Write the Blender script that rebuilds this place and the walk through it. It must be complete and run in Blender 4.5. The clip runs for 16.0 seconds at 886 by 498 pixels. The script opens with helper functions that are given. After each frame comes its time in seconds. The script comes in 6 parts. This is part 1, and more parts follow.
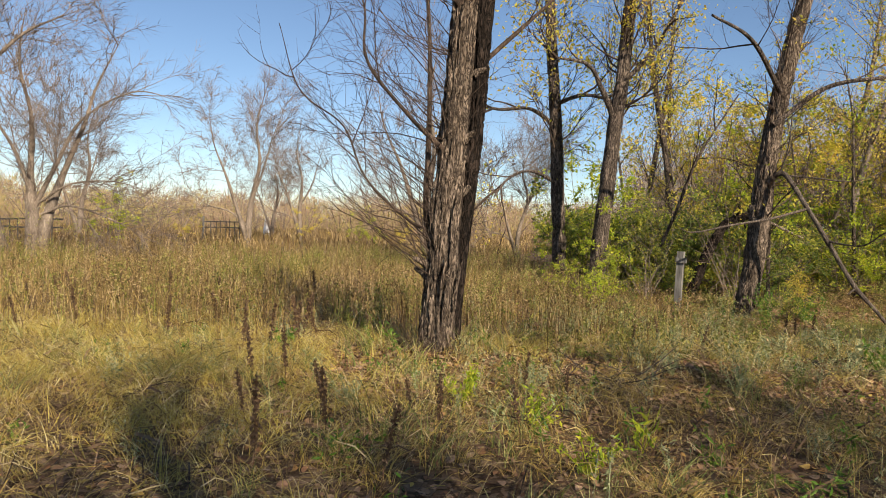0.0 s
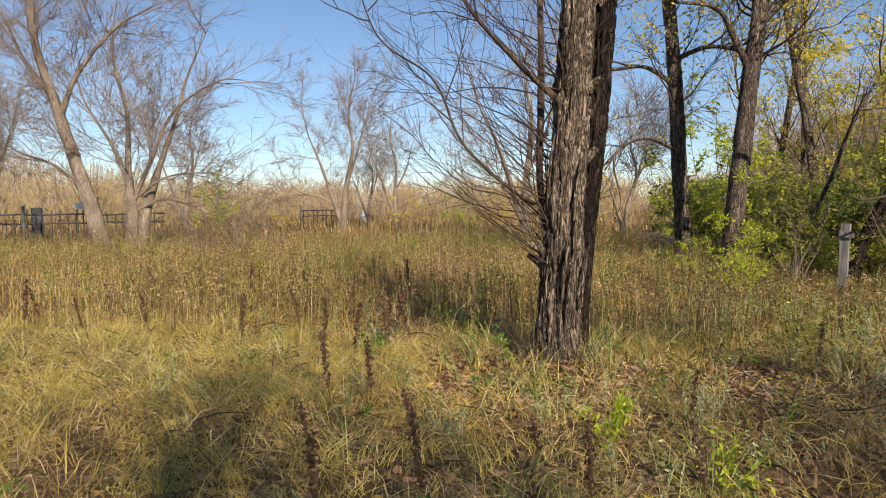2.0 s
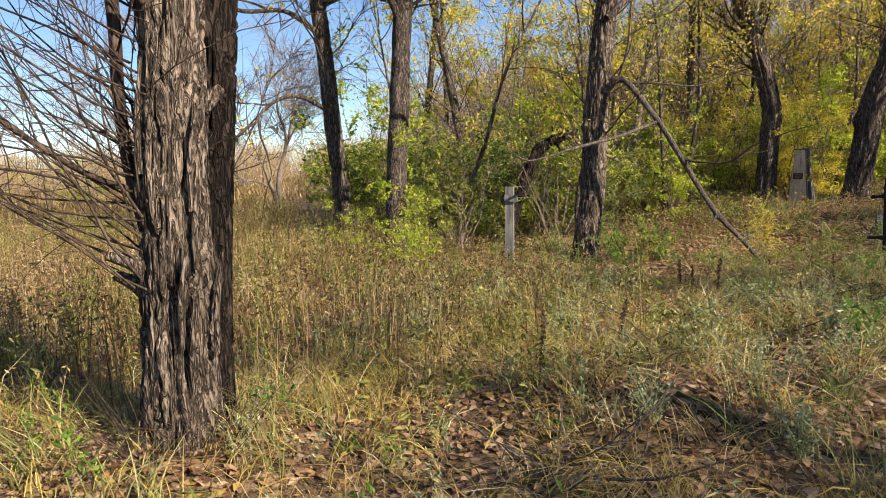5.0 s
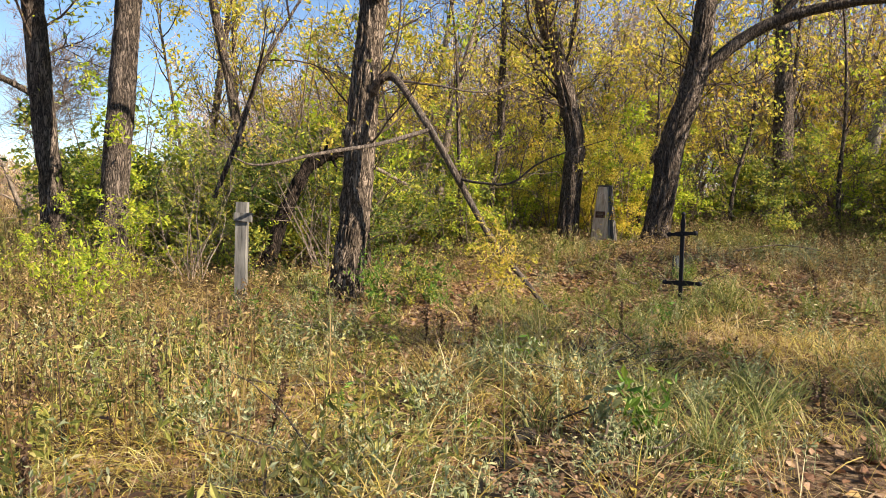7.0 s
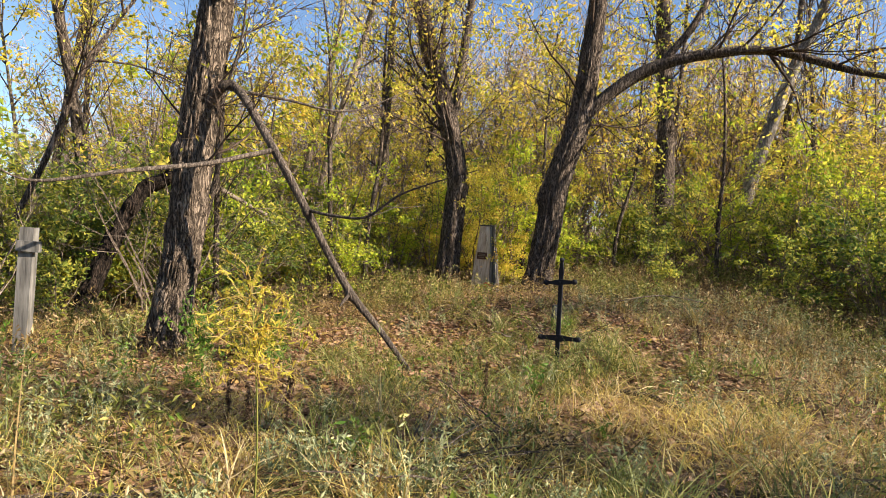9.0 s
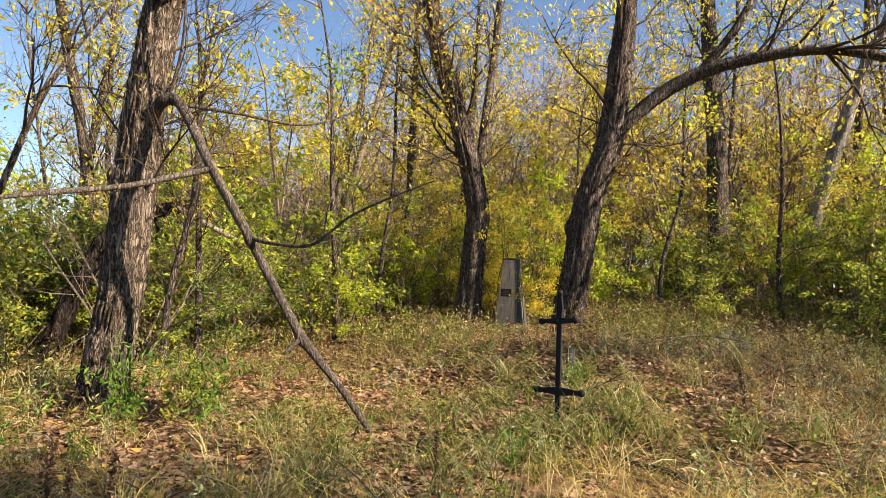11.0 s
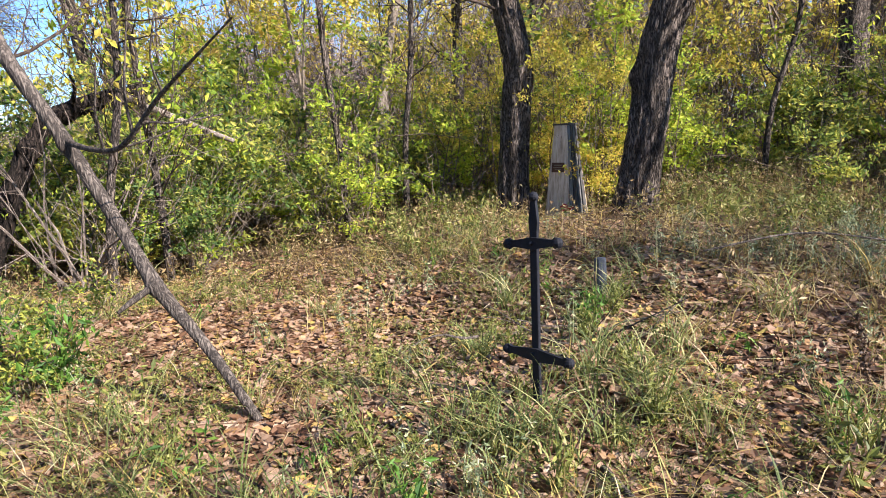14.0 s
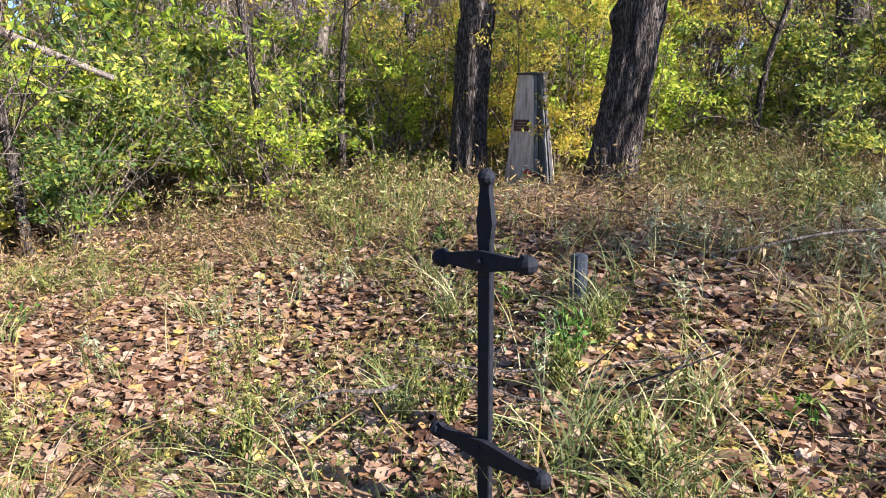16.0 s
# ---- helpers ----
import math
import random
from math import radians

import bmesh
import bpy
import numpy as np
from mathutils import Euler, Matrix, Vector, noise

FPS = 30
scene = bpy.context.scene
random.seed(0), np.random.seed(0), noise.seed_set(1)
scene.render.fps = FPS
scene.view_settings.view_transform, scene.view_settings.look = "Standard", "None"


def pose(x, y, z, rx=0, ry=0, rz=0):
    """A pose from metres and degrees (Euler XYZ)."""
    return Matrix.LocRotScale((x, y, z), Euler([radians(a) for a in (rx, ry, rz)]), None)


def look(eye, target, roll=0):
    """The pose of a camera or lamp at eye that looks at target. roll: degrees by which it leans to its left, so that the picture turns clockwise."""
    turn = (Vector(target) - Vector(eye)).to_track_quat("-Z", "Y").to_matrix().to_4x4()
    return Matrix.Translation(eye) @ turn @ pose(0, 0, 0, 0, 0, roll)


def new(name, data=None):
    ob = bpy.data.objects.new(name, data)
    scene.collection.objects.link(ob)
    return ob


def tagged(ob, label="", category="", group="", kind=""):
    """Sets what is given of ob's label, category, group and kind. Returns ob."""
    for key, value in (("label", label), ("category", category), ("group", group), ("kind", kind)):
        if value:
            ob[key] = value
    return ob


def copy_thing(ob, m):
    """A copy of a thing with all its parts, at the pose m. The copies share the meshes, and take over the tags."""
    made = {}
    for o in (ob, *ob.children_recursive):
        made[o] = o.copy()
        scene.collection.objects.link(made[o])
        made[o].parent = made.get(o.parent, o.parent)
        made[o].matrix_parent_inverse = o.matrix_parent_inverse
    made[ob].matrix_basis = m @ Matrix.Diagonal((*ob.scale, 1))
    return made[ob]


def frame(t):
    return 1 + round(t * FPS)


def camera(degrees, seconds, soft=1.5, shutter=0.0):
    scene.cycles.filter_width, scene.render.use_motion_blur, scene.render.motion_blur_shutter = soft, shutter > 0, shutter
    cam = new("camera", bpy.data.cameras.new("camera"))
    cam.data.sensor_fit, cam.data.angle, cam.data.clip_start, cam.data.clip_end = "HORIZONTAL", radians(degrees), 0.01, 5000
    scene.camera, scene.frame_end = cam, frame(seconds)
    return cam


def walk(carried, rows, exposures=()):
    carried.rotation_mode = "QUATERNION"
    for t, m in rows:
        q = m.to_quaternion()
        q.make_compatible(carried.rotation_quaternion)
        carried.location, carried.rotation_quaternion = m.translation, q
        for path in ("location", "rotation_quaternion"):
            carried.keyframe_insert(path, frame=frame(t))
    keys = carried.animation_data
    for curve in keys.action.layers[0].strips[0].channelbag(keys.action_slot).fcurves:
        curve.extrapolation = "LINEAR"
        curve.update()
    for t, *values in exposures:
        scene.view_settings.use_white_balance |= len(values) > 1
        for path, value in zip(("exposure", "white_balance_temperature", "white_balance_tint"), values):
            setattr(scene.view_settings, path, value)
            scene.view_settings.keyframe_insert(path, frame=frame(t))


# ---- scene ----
cam = camera(66.5, 16.0, soft=0.95)
PATH = [
    (0, (-0.17, 1.472, 1.56), (-0.144, 3.47, 1.487), 1.7),
    (0.5, (-0.156, 1.99, 1.552), (-0.003, 3.983, 1.502), 4.3),
    (1, (-0.093, 2.245, 1.524), (-0.058, 4.243, 1.457), 2.1),
    (1.5, (-0.129, 2.663, 1.55), (-0.377, 4.646, 1.466), 0.5),
    (2, (-0.364, 3.027, 1.506), (-0.621, 5.006, 1.379), -0.5),
    (2.5, (-0.46, 3.405, 1.501), (-0.638, 5.39, 1.329), -1.8),
    (3, (-0.526, 3.863, 1.514), (-0.866, 5.829, 1.384), -2.3),
    (3.5, (-0.645, 4.209, 1.466), (-0.988, 6.17, 1.274), -1.2),
    (4, (-0.683, 4.651, 1.548), (-0.632, 6.64, 1.351), -1.2),
    (4.5, (-0.418, 5.058, 1.544), (0.03, 6.994, 1.317), -1.7),
    (4.7, (-0.299, 5.174, 1.566), (0.279, 7.073, 1.32), -2.0),
    (6.8, (2.032, 6.73, 1.264), (3.091, 8.418, 1.101), -0.8),
    (7, (2.105, 6.847, 1.246), (3.241, 8.486, 1.096), 0.8),
    (7.5, (2.366, 7.132, 1.235), (3.735, 8.585, 1.125), 1.7),
    (8, (2.628, 7.246, 1.223), (4.041, 8.659, 1.142), 2.0),
    (8.5, (2.904, 7.338, 1.278), (4.265, 8.802, 1.212), 2.7),
    (8.7, (3.007, 7.405, 1.275), (4.385, 8.853, 1.22), 3.0),
    (10.8, (4.304, 7.757, 1.235), (5.516, 9.344, 1.341), 2.8),
    (11, (4.521, 7.847, 1.215), (5.75, 9.423, 1.294), 1.8),
    (11.5, (4.895, 7.956, 1.201), (6.151, 9.512, 1.171), -1.2),
    (12, (5.311, 8.075, 1.23), (6.516, 9.668, 1.12), -2.2),
    (12.5, (5.627, 8.206, 1.324), (6.766, 9.841, 1.156), -1.8),
    (13, (6.002, 8.508, 1.338), (7.092, 10.171, 1.122), -1.5),
    (13.5, (6.289, 8.677, 1.361), (7.322, 10.37, 1.102), -1.9),
    (14, (6.645, 8.899, 1.387), (7.586, 10.635, 1.07), -2.4),
    (14.5, (6.875, 9.094, 1.365), (7.83, 10.814, 1.001), -1.4),
    (15, (7.088, 9.438, 1.357), (8.098, 11.117, 0.956), -0.6),
    (15.5, (7.288, 9.723, 1.338), (8.313, 11.387, 0.914), -0.9),
    (16, (7.516, 10.059, 1.321), (8.549, 11.712, 0.873), -0.5),
]
EXPOSURES = [(0.0, 0.75, 7150, 11), (2.0, 0.69, 6900, 12), (3.5, 0.64, 6750, 12), (4.7, 0.93, 6700, 11), (6.8, 1.3, 7000, 11), (8.7, 1.36, 7000, 11), (11.0, 1.35, 7350, 12), (12.5, 1.44, 6450, 11), (14.0, 1.54, 5700, 13), (16.0, 1.62, 5450, 15)]
walk(cam, [(t, look(eye, target, roll)) for t, eye, target, roll in PATH], EXPOSURES)

# ---- world, sun, exposure ----
SUN_AZ, SUN_EL = 152.0, 31.0  # degrees clockwise from +y, degrees above the horizon
world = bpy.data.worlds.new("sky")
scene.world = world
world.use_nodes = True
wn = world.node_tree
sky = wn.nodes.new("ShaderNodeTexSky")
sky.sky_type = "NISHITA"
sky.sun_disc = False
sky.sun_elevation = radians(SUN_EL)
sky.sun_rotation = radians(SUN_AZ)
sky.air_density, sky.dust_density, sky.ozone_density = 0.9, 0.1, 4.5
wn.nodes["Background"].inputs["Strength"].default_value = 0.081
wn.links.new(sky.outputs[0], wn.nodes["Background"].inputs[0])
sun_data = bpy.data.lights.new("sun", "SUN")
sun_data.energy, sun_data.angle, sun_data.color = 5.0, radians(0.6), (1.0, 0.91, 0.77)
sun = new("sun", sun_data)
sun_way = Vector((math.sin(radians(SUN_AZ)) * math.cos(radians(SUN_EL)), math.cos(radians(SUN_AZ)) * math.cos(radians(SUN_EL)), math.sin(radians(SUN_EL))))
sun.matrix_world = look(sun_way * 60, (0, 0, 0))


# ---- materials ----
def nodes_of(name):
    m = bpy.data.materials.new(name)
    m.use_nodes = True
    t = m.node_tree
    t.nodes.clear()
    out = t.nodes.new("ShaderNodeOutputMaterial")
    return m, t, out


def ramp(t, source, stops, constant=False):
    r = t.nodes.new("ShaderNodeValToRGB")
    if constant:
        r.color_ramp.interpolation = "CONSTANT"
    el = r.color_ramp.elements
    while len(el) < len(stops):
        el.new(0.5)
    for e, (p, c) in zip(el, stops):
        e.position, e.color = p, (*c, 1)
    t.links.new(source, r.inputs[0])
    return r.outputs[0]


def mixed(t, fac, a, b, mode="MIX"):
    m = t.nodes.new("ShaderNodeMix")
    m.data_type, m.blend_type = "RGBA", mode
    for s, v in ((m.inputs[0], fac), (m.inputs[6], a), (m.inputs[7], b)):
        if hasattr(v, "is_linked"):
            t.links.new(v, s)
        else:
            s.default_value = v if isinstance(v, float) else (*v, 1)
    return m.outputs[2]


def noise_of(t, scale, detail=4.0, rough=0.6, stretch=(1, 1, 1), coord="Object", distort=0.0):
    tc = t.nodes.new("ShaderNodeTexCoord")
    mp = t.nodes.new("ShaderNodeMapping")
    mp.inputs["Scale"].default_value = stretch
    n = t.nodes.new("ShaderNodeTexNoise")
    n.inputs["Scale"].default_value, n.inputs["Detail"].default_value = scale, detail
    n.inputs["Roughness"].default_value, n.inputs["Distortion"].default_value = rough, distort
    t.links.new(tc.outputs[coord], mp.inputs[0])
    t.links.new(mp.outputs[0], n.inputs["Vector"])
    return n.outputs["Fac"]


def bumped(t, height, strength, distance):
    b = t.nodes.new("ShaderNodeBump")
    b.inputs["Strength"].default_value, b.inputs["Distance"].default_value = strength, distance
    t.links.new(height, b.inputs["Height"])
    return b.outputs[0]


def leafy(name, stops, glow=0.35, rough=0.55, patch=0.8, patch_scale=0.35):
    """Thin plant matter: colour by blade or leaf, patches over metres, light let through."""
    m, t, out = nodes_of(name)
    geo = t.nodes.new("ShaderNodeNewGeometry")
    n = noise_of(t, patch_scale, 3.0)
    mx = t.nodes.new("ShaderNodeMath")
    mx.operation = "MULTIPLY_ADD"
    t.links.new(n, mx.inputs[0])
    mx.inputs[1].default_value = patch
    mn = t.nodes.new("ShaderNodeMath")
    mn.operation = "SUBTRACT"
    t.links.new(geo.outputs["Random Per Island"], mn.inputs[0])
    mn.inputs[1].default_value = patch * 0.5
    t.links.new(mn.outputs[0], mx.inputs[2])
    col = ramp(t, mx.outputs[0], stops)
    fine = noise_of(t, 90.0, 2.0)
    col = mixed(t, 0.5, col, ramp(t, fine, [(0.25, (0.6, 0.57, 0.55)), (0.65, (1.1, 1.1, 1.1))]), "MULTIPLY")
    p = t.nodes.new("ShaderNodeBsdfPrincipled")
    p.inputs["Roughness"].default_value = rough
    p.inputs["Specular IOR Level"].default_value = 0.3
    tr = t.nodes.new("ShaderNodeBsdfTranslucent")
    mix = t.nodes.new("ShaderNodeMixShader")
    mix.inputs[0].default_value = glow
    t.links.new(col, p.inputs["Base Color"])
    t.links.new(col, tr.inputs["Color"])
    t.links.new(p.outputs[0], mix.inputs[1])
    t.links.new(tr.outputs[0], mix.inputs[2])
    t.links.new(mix.outputs[0], out.inputs[0])
    return m


def barky(name, dark, light, scale=14.0, relief=0.6, cracks=True):
    """Bark: plates parted by a net of long furrows, grain on the plates, broad stains."""
    m, t, out = nodes_of(name)
    net = noise_of(t, scale, 3.0, 0.55, (1, 1, 0.2), distort=1.2)
    fine = noise_of(t, scale * 5, 5.0, 0.7, (1, 1, 0.5))
    big = noise_of(t, 1.7, 4.0)
    plate = ramp(t, net, [(0.36, (1, 1, 1)), (0.46, (0.25, 0.25, 0.25)), (0.5, (0, 0, 0)), (0.54, (0.25, 0.25, 0.25)), (0.64, (0.95, 0.95, 0.95))])
    col = mixed(t, plate, dark, light)
    col = mixed(t, 0.75, col, ramp(t, fine, [(0.3, (0.4, 0.38, 0.36)), (0.68, (1.2, 1.18, 1.15))]), "MULTIPLY")
    col = mixed(t, 0.7, col, ramp(t, big, [(0.35, (0.45, 0.42, 0.4)), (0.65, (1.15, 1.12, 1.1))]), "MULTIPLY")
    p = t.nodes.new("ShaderNodeBsdfPrincipled")
    p.inputs["Roughness"].default_value = 0.92
    p.inputs["Specular IOR Level"].default_value = 0.15
    t.links.new(col, p.inputs["Base Color"])
    both = t.nodes.new("ShaderNodeMath")
    both.operation = "MULTIPLY_ADD"
    t.links.new(fine, both.inputs[0])
    both.inputs[1].default_value = 0.6
    t.links.new(plate, both.inputs[2])
    t.links.new(bumped(t, both.outputs[0], relief, 0.02), p.inputs["Normal"])
    t.links.new(p.outputs[0], out.inputs[0])
    return m


def plain(name, stops, scale=20.0, rough=0.7, stretch=(1, 1, 1), metal=0.0, relief=0.3, distance=0.004):
    m, t, out = nodes_of(name)
    a = noise_of(t, scale, 5.0, 0.65, stretch)
    b = noise_of(t, scale * 0.12, 3.0)
    col = mixed(t, 0.5, ramp(t, a, stops), ramp(t, b, [(0.3, (0.6, 0.6, 0.6)), (0.7, (1.15, 1.15, 1.15))]), "MULTIPLY")
    p = t.nodes.new("ShaderNodeBsdfPrincipled")
    p.inputs["Metallic"].default_value = metal
    p.inputs["Specular IOR Level"].default_value = 0.25
    t.links.new(col, p.inputs["Base Color"])
    t.links.new(ramp(t, a, [(0.3, (rough - 0.1,) * 3), (0.7, (min(1, rough + 0.15),) * 3)]), p.inputs["Roughness"])
    t.links.new(bumped(t, a, relief, distance), p.inputs["Normal"])
    t.links.new(p.outputs[0], out.inputs[0])
    return m


STRAW = leafy("straw", [(0.0, (0.09, 0.055, 0.027)), (0.2, (0.27, 0.175, 0.065)), (0.45, (0.54, 0.385, 0.12)), (0.7, (0.50, 0.38, 0.09)), (1.0, (0.76, 0.61, 0.36))], patch=0.9, patch_scale=1.6)
FIELD = leafy("field_weed", [(0.0, (0.055, 0.032, 0.018)), (0.25, (0.16, 0.092, 0.04)), (0.5, (0.19, 0.14, 0.05)), (0.75, (0.35, 0.235, 0.09)), (1.0, (0.62, 0.46, 0.25))], 0.3, patch=1.1, patch_scale=0.7)
GREEN_GRASS = leafy("green_grass", [(0.0, (0.08, 0.10, 0.03)), (0.4, (0.18, 0.22, 0.06)), (0.75, (0.33, 0.34, 0.11)), (1.0, (0.58, 0.50, 0.24))])
SAGE = leafy("sage", [(0.0, (0.11, 0.13, 0.06)), (0.4, (0.25, 0.29, 0.14)), (0.75, (0.42, 0.44, 0.25)), (1.0, (0.58, 0.50, 0.26))], 0.25, patch_scale=1.5)
LITTER = leafy("litter", [(0.0, (0.11, 0.05, 0.026)), (0.25, (0.25, 0.13, 0.07)), (0.55, (0.37, 0.225, 0.135)), (0.8, (0.49, 0.33, 0.22)), (0.93, (0.46, 0.25, 0.10)), (1.0, (0.54, 0.40, 0.10))], 0.25, 0.5, 0.4, 1.2)
LEAF_GREEN = leafy("leaf_green", [(0.0, (0.08, 0.13, 0.03)), (0.35, (0.26, 0.33, 0.07)), (0.65, (0.48, 0.50, 0.085)), (1.0, (0.76, 0.65, 0.13))], 0.6)
LEAF_DEEP = leafy("leaf_deep", [(0.0, (0.04, 0.075, 0.018)), (0.45, (0.11, 0.18, 0.035)), (0.8, (0.26, 0.31, 0.06)), (1.0, (0.52, 0.46, 0.10))], 0.45)
# paler than real twigs: the sky shining through them is put into the colour
TWIG_BACKLIT = barky("twig_backlit", (0.38, 0.29, 0.24), (0.62, 0.51, 0.44), 25.0, 0.2)
LEAF_YELLOW = leafy("leaf_yellow", [(0.0, (0.38, 0.40, 0.04)), (0.35, (0.70, 0.61, 0.09)), (0.75, (0.86, 0.69, 0.13)), (1.0, (0.82, 0.52, 0.12))], 0.6)
LEAF_LIME = leafy("leaf_lime", [(0.0, (0.18, 0.28, 0.03)), (0.5, (0.44, 0.54, 0.045)), (1.0, (0.72, 0.68, 0.08))], 0.58)
LEAF_HERB = leafy("leaf_herb", [(0.0, (0.05, 0.11, 0.02)), (0.5, (0.12, 0.24, 0.03)), (1.0, (0.24, 0.32, 0.05))], 0.4)
STRAW_BRIGHT = leafy("bright_straw", [(0.0, (0.36, 0.24, 0.065)), (0.4, (0.64, 0.51, 0.12)), (0.75, (0.74, 0.63, 0.17)), (1.0, (0.86, 0.76, 0.46))], 0.4, patch=0.6, patch_scale=1.6)
# brown leaves with the bright haze of the deep wood painted in
HAZE_LEAF = leafy("hazed_wood_leaf", [(0.0, (0.34, 0.26, 0.20)), (0.5, (0.52, 0.42, 0.33)), (0.8, (0.62, 0.50, 0.30)), (1.0, (0.66, 0.56, 0.16))], 0.45, patch=0.6, patch_scale=0.2)
LEAF_OLIVE = leafy("leaf_olive", [(0.0, (0.07, 0.08, 0.02)), (0.4, (0.17, 0.19, 0.04)), (0.75, (0.32, 0.31, 0.07)), (1.0, (0.50, 0.44, 0.16))], 0.35, patch_scale=1.2)
DOCK = leafy("dock", [(0.0, (0.035, 0.02, 0.012)), (0.5, (0.10, 0.055, 0.03)), (1.0, (0.22, 0.14, 0.08))], 0.1)
# autumn brown and yellow, lightened to stand in for aerial haze
FAR_HAZED_BROWN = leafy("far_hazed_brown", [(0.0, (0.36, 0.24, 0.165)), (0.4, (0.45, 0.315, 0.215)), (0.65, (0.50, 0.37, 0.20)), (0.85, (0.50, 0.42, 0.13)), (1.0, (0.32, 0.33, 0.10))], 0.3, patch=1.3, patch_scale=0.05)
BARK_PALE = barky("bark_pale", (0.022, 0.016, 0.013), (0.40, 0.32, 0.255), 26.0, 0.9)
BARK_DARK = barky("bark_dark", (0.022, 0.018, 0.016), (0.31, 0.25, 0.21), 26.0, 1.0)
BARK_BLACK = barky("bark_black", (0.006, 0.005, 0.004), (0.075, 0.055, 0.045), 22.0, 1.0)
BARK_WHITE = barky("bark_white", (0.14, 0.125, 0.11), (0.48, 0.44, 0.39), 20.0, 0.5)
BARK_GREY = barky("bark_grey", (0.17, 0.135, 0.11), (0.42, 0.355, 0.29), 30.0, 0.5)
TWIG = barky("twig", (0.045, 0.032, 0.026), (0.15, 0.11, 0.085), 25.0, 0.2)
BRUSH = barky("brush", (0.13, 0.10, 0.075), (0.34, 0.275, 0.215), 25.0, 0.2)
TWIG_GREY = barky("twig_grey", (0.15, 0.115, 0.095), (0.40, 0.33, 0.28), 25.0, 0.2)
DEADWOOD = barky("deadwood", (0.05, 0.041, 0.036), (0.25, 0.205, 0.172), 30.0, 0.5)
OLD_BOARD = plain("old_board", [(0.3, (0.30, 0.19, 0.12)), (0.5, (0.62, 0.47, 0.34)), (0.7, (0.80, 0.67, 0.53))], 26, 0.8, (1, 1, 0.1), relief=0.7)
DARK_BOARD = plain("dark_board", [(0.3, (0.03, 0.027, 0.025)), (0.6, (0.10, 0.09, 0.085)), (0.75, (0.2, 0.18, 0.16))], 30, 0.8, (1, 1, 0.08), relief=0.6)
GREY_WOOD = plain("grey_wood", [(0.3, (0.07, 0.066, 0.06)), (0.5, (0.16, 0.15, 0.138)), (0.7, (0.26, 0.245, 0.225))], 32, 0.85, (1, 1, 0.09), relief=0.6)
IRON = plain("iron", [(0.35, (0.007, 0.007, 0.010)), (0.6, (0.016, 0.015, 0.020)), (0.75, (0.034, 0.030, 0.032))], 60, 0.72, relief=0.4, distance=0.002)
PLAQUE = plain("plaque_brown", [(0.35, (0.07, 0.028, 0.016)), (0.65, (0.14, 0.06, 0.035))], 40, 0.5)
LETTER = plain("letter_bar", [(0.35, (0.22, 0.15, 0.10)), (0.65, (0.30, 0.22, 0.15))], 60, 0.6)
STONE = plain("stone", [(0.3, (0.04, 0.042, 0.05)), (0.7, (0.11, 0.115, 0.13))], 40, 0.8)
WHITE = plain("white_paint", [(0.3, (0.7, 0.7, 0.68)), (0.7, (0.82, 0.82, 0.8))], 10, 0.6)
RED = plain("red_cloth", [(0.3, (0.42, 0.03, 0.03)), (0.7, (0.62, 0.07, 0.06))], 60, 0.7)
CHAR = plain("char", [(0.3, (0.008, 0.007, 0.006)), (0.7, (0.03, 0.026, 0.022))], 50, 0.8)


def earth():
    """Soil under a crust of broken leaves and stalks."""
    m, t, out = nodes_of("earth")
    a = noise_of(t, 30.0, 6.0, 0.7)
    b = noise_of(t, 0.7, 4.0)
    tc = t.nodes.new("ShaderNodeTexCoord")
    warp = t.nodes.new("ShaderNodeTexNoise")
    warp.inputs["Scale"].default_value = 14.0
    add = t.nodes.new("ShaderNodeVectorMath")
    add.operation = "MULTIPLY_ADD"
    add.inputs[1].default_value = (0.06, 0.06, 0.06)
    t.links.new(tc.outputs["Object"], warp.inputs["Vector"])
    t.links.new(warp.outputs["Color"], add.inputs[0])
    t.links.new(tc.outputs["Object"], add.inputs[2])
    cell = t.nodes.new("ShaderNodeTexVoronoi")
    cell.inputs["Scale"].default_value = 24.0
    t.links.new(add.outputs[0], cell.inputs["Vector"])
    bw = t.nodes.new("ShaderNodeSeparateColor")
    t.links.new(cell.outputs["Color"], bw.inputs[0])
    crumb = ramp(t, bw.outputs[0], [(0.0, (0.06, 0.036, 0.023)), (0.35, (0.14, 0.087, 0.055)), (0.7, (0.25, 0.16, 0.105)), (1.0, (0.35, 0.24, 0.16))])
    soil = ramp(t, a, [(0.3, (0.05, 0.036, 0.022)), (0.55, (0.14, 0.098, 0.056)), (0.75, (0.26, 0.19, 0.10))])
    col = mixed(t, ramp(t, b, [(0.35, (0.25, 0.25, 0.25)), (0.6, (0.9, 0.9, 0.9))]), soil, crumb)
    col = mixed(t, 0.5, col, ramp(t, a, [(0.3, (0.4, 0.4, 0.4)), (0.65, (1.1, 1.1, 1.1))]), "MULTIPLY")
    p = t.nodes.new("ShaderNodeBsdfPrincipled")
    p.inputs["Roughness"].default_value = 0.95
    p.inputs["Specular IOR Level"].default_value = 0.1
    t.links.new(col, p.inputs["Base Color"])
    high = t.nodes.new("ShaderNodeMath")
    high.operation = "ADD"
    t.links.new(a, high.inputs[0])
    t.links.new(bw.outputs[1], high.inputs[1])
    t.links.new(bumped(t, high.outputs[0], 0.9, 0.03), p.inputs["Normal"])
    t.links.new(p.outputs[0], out.inputs[0])
    return m


EARTH = earth()

# ---- shaping tools ----


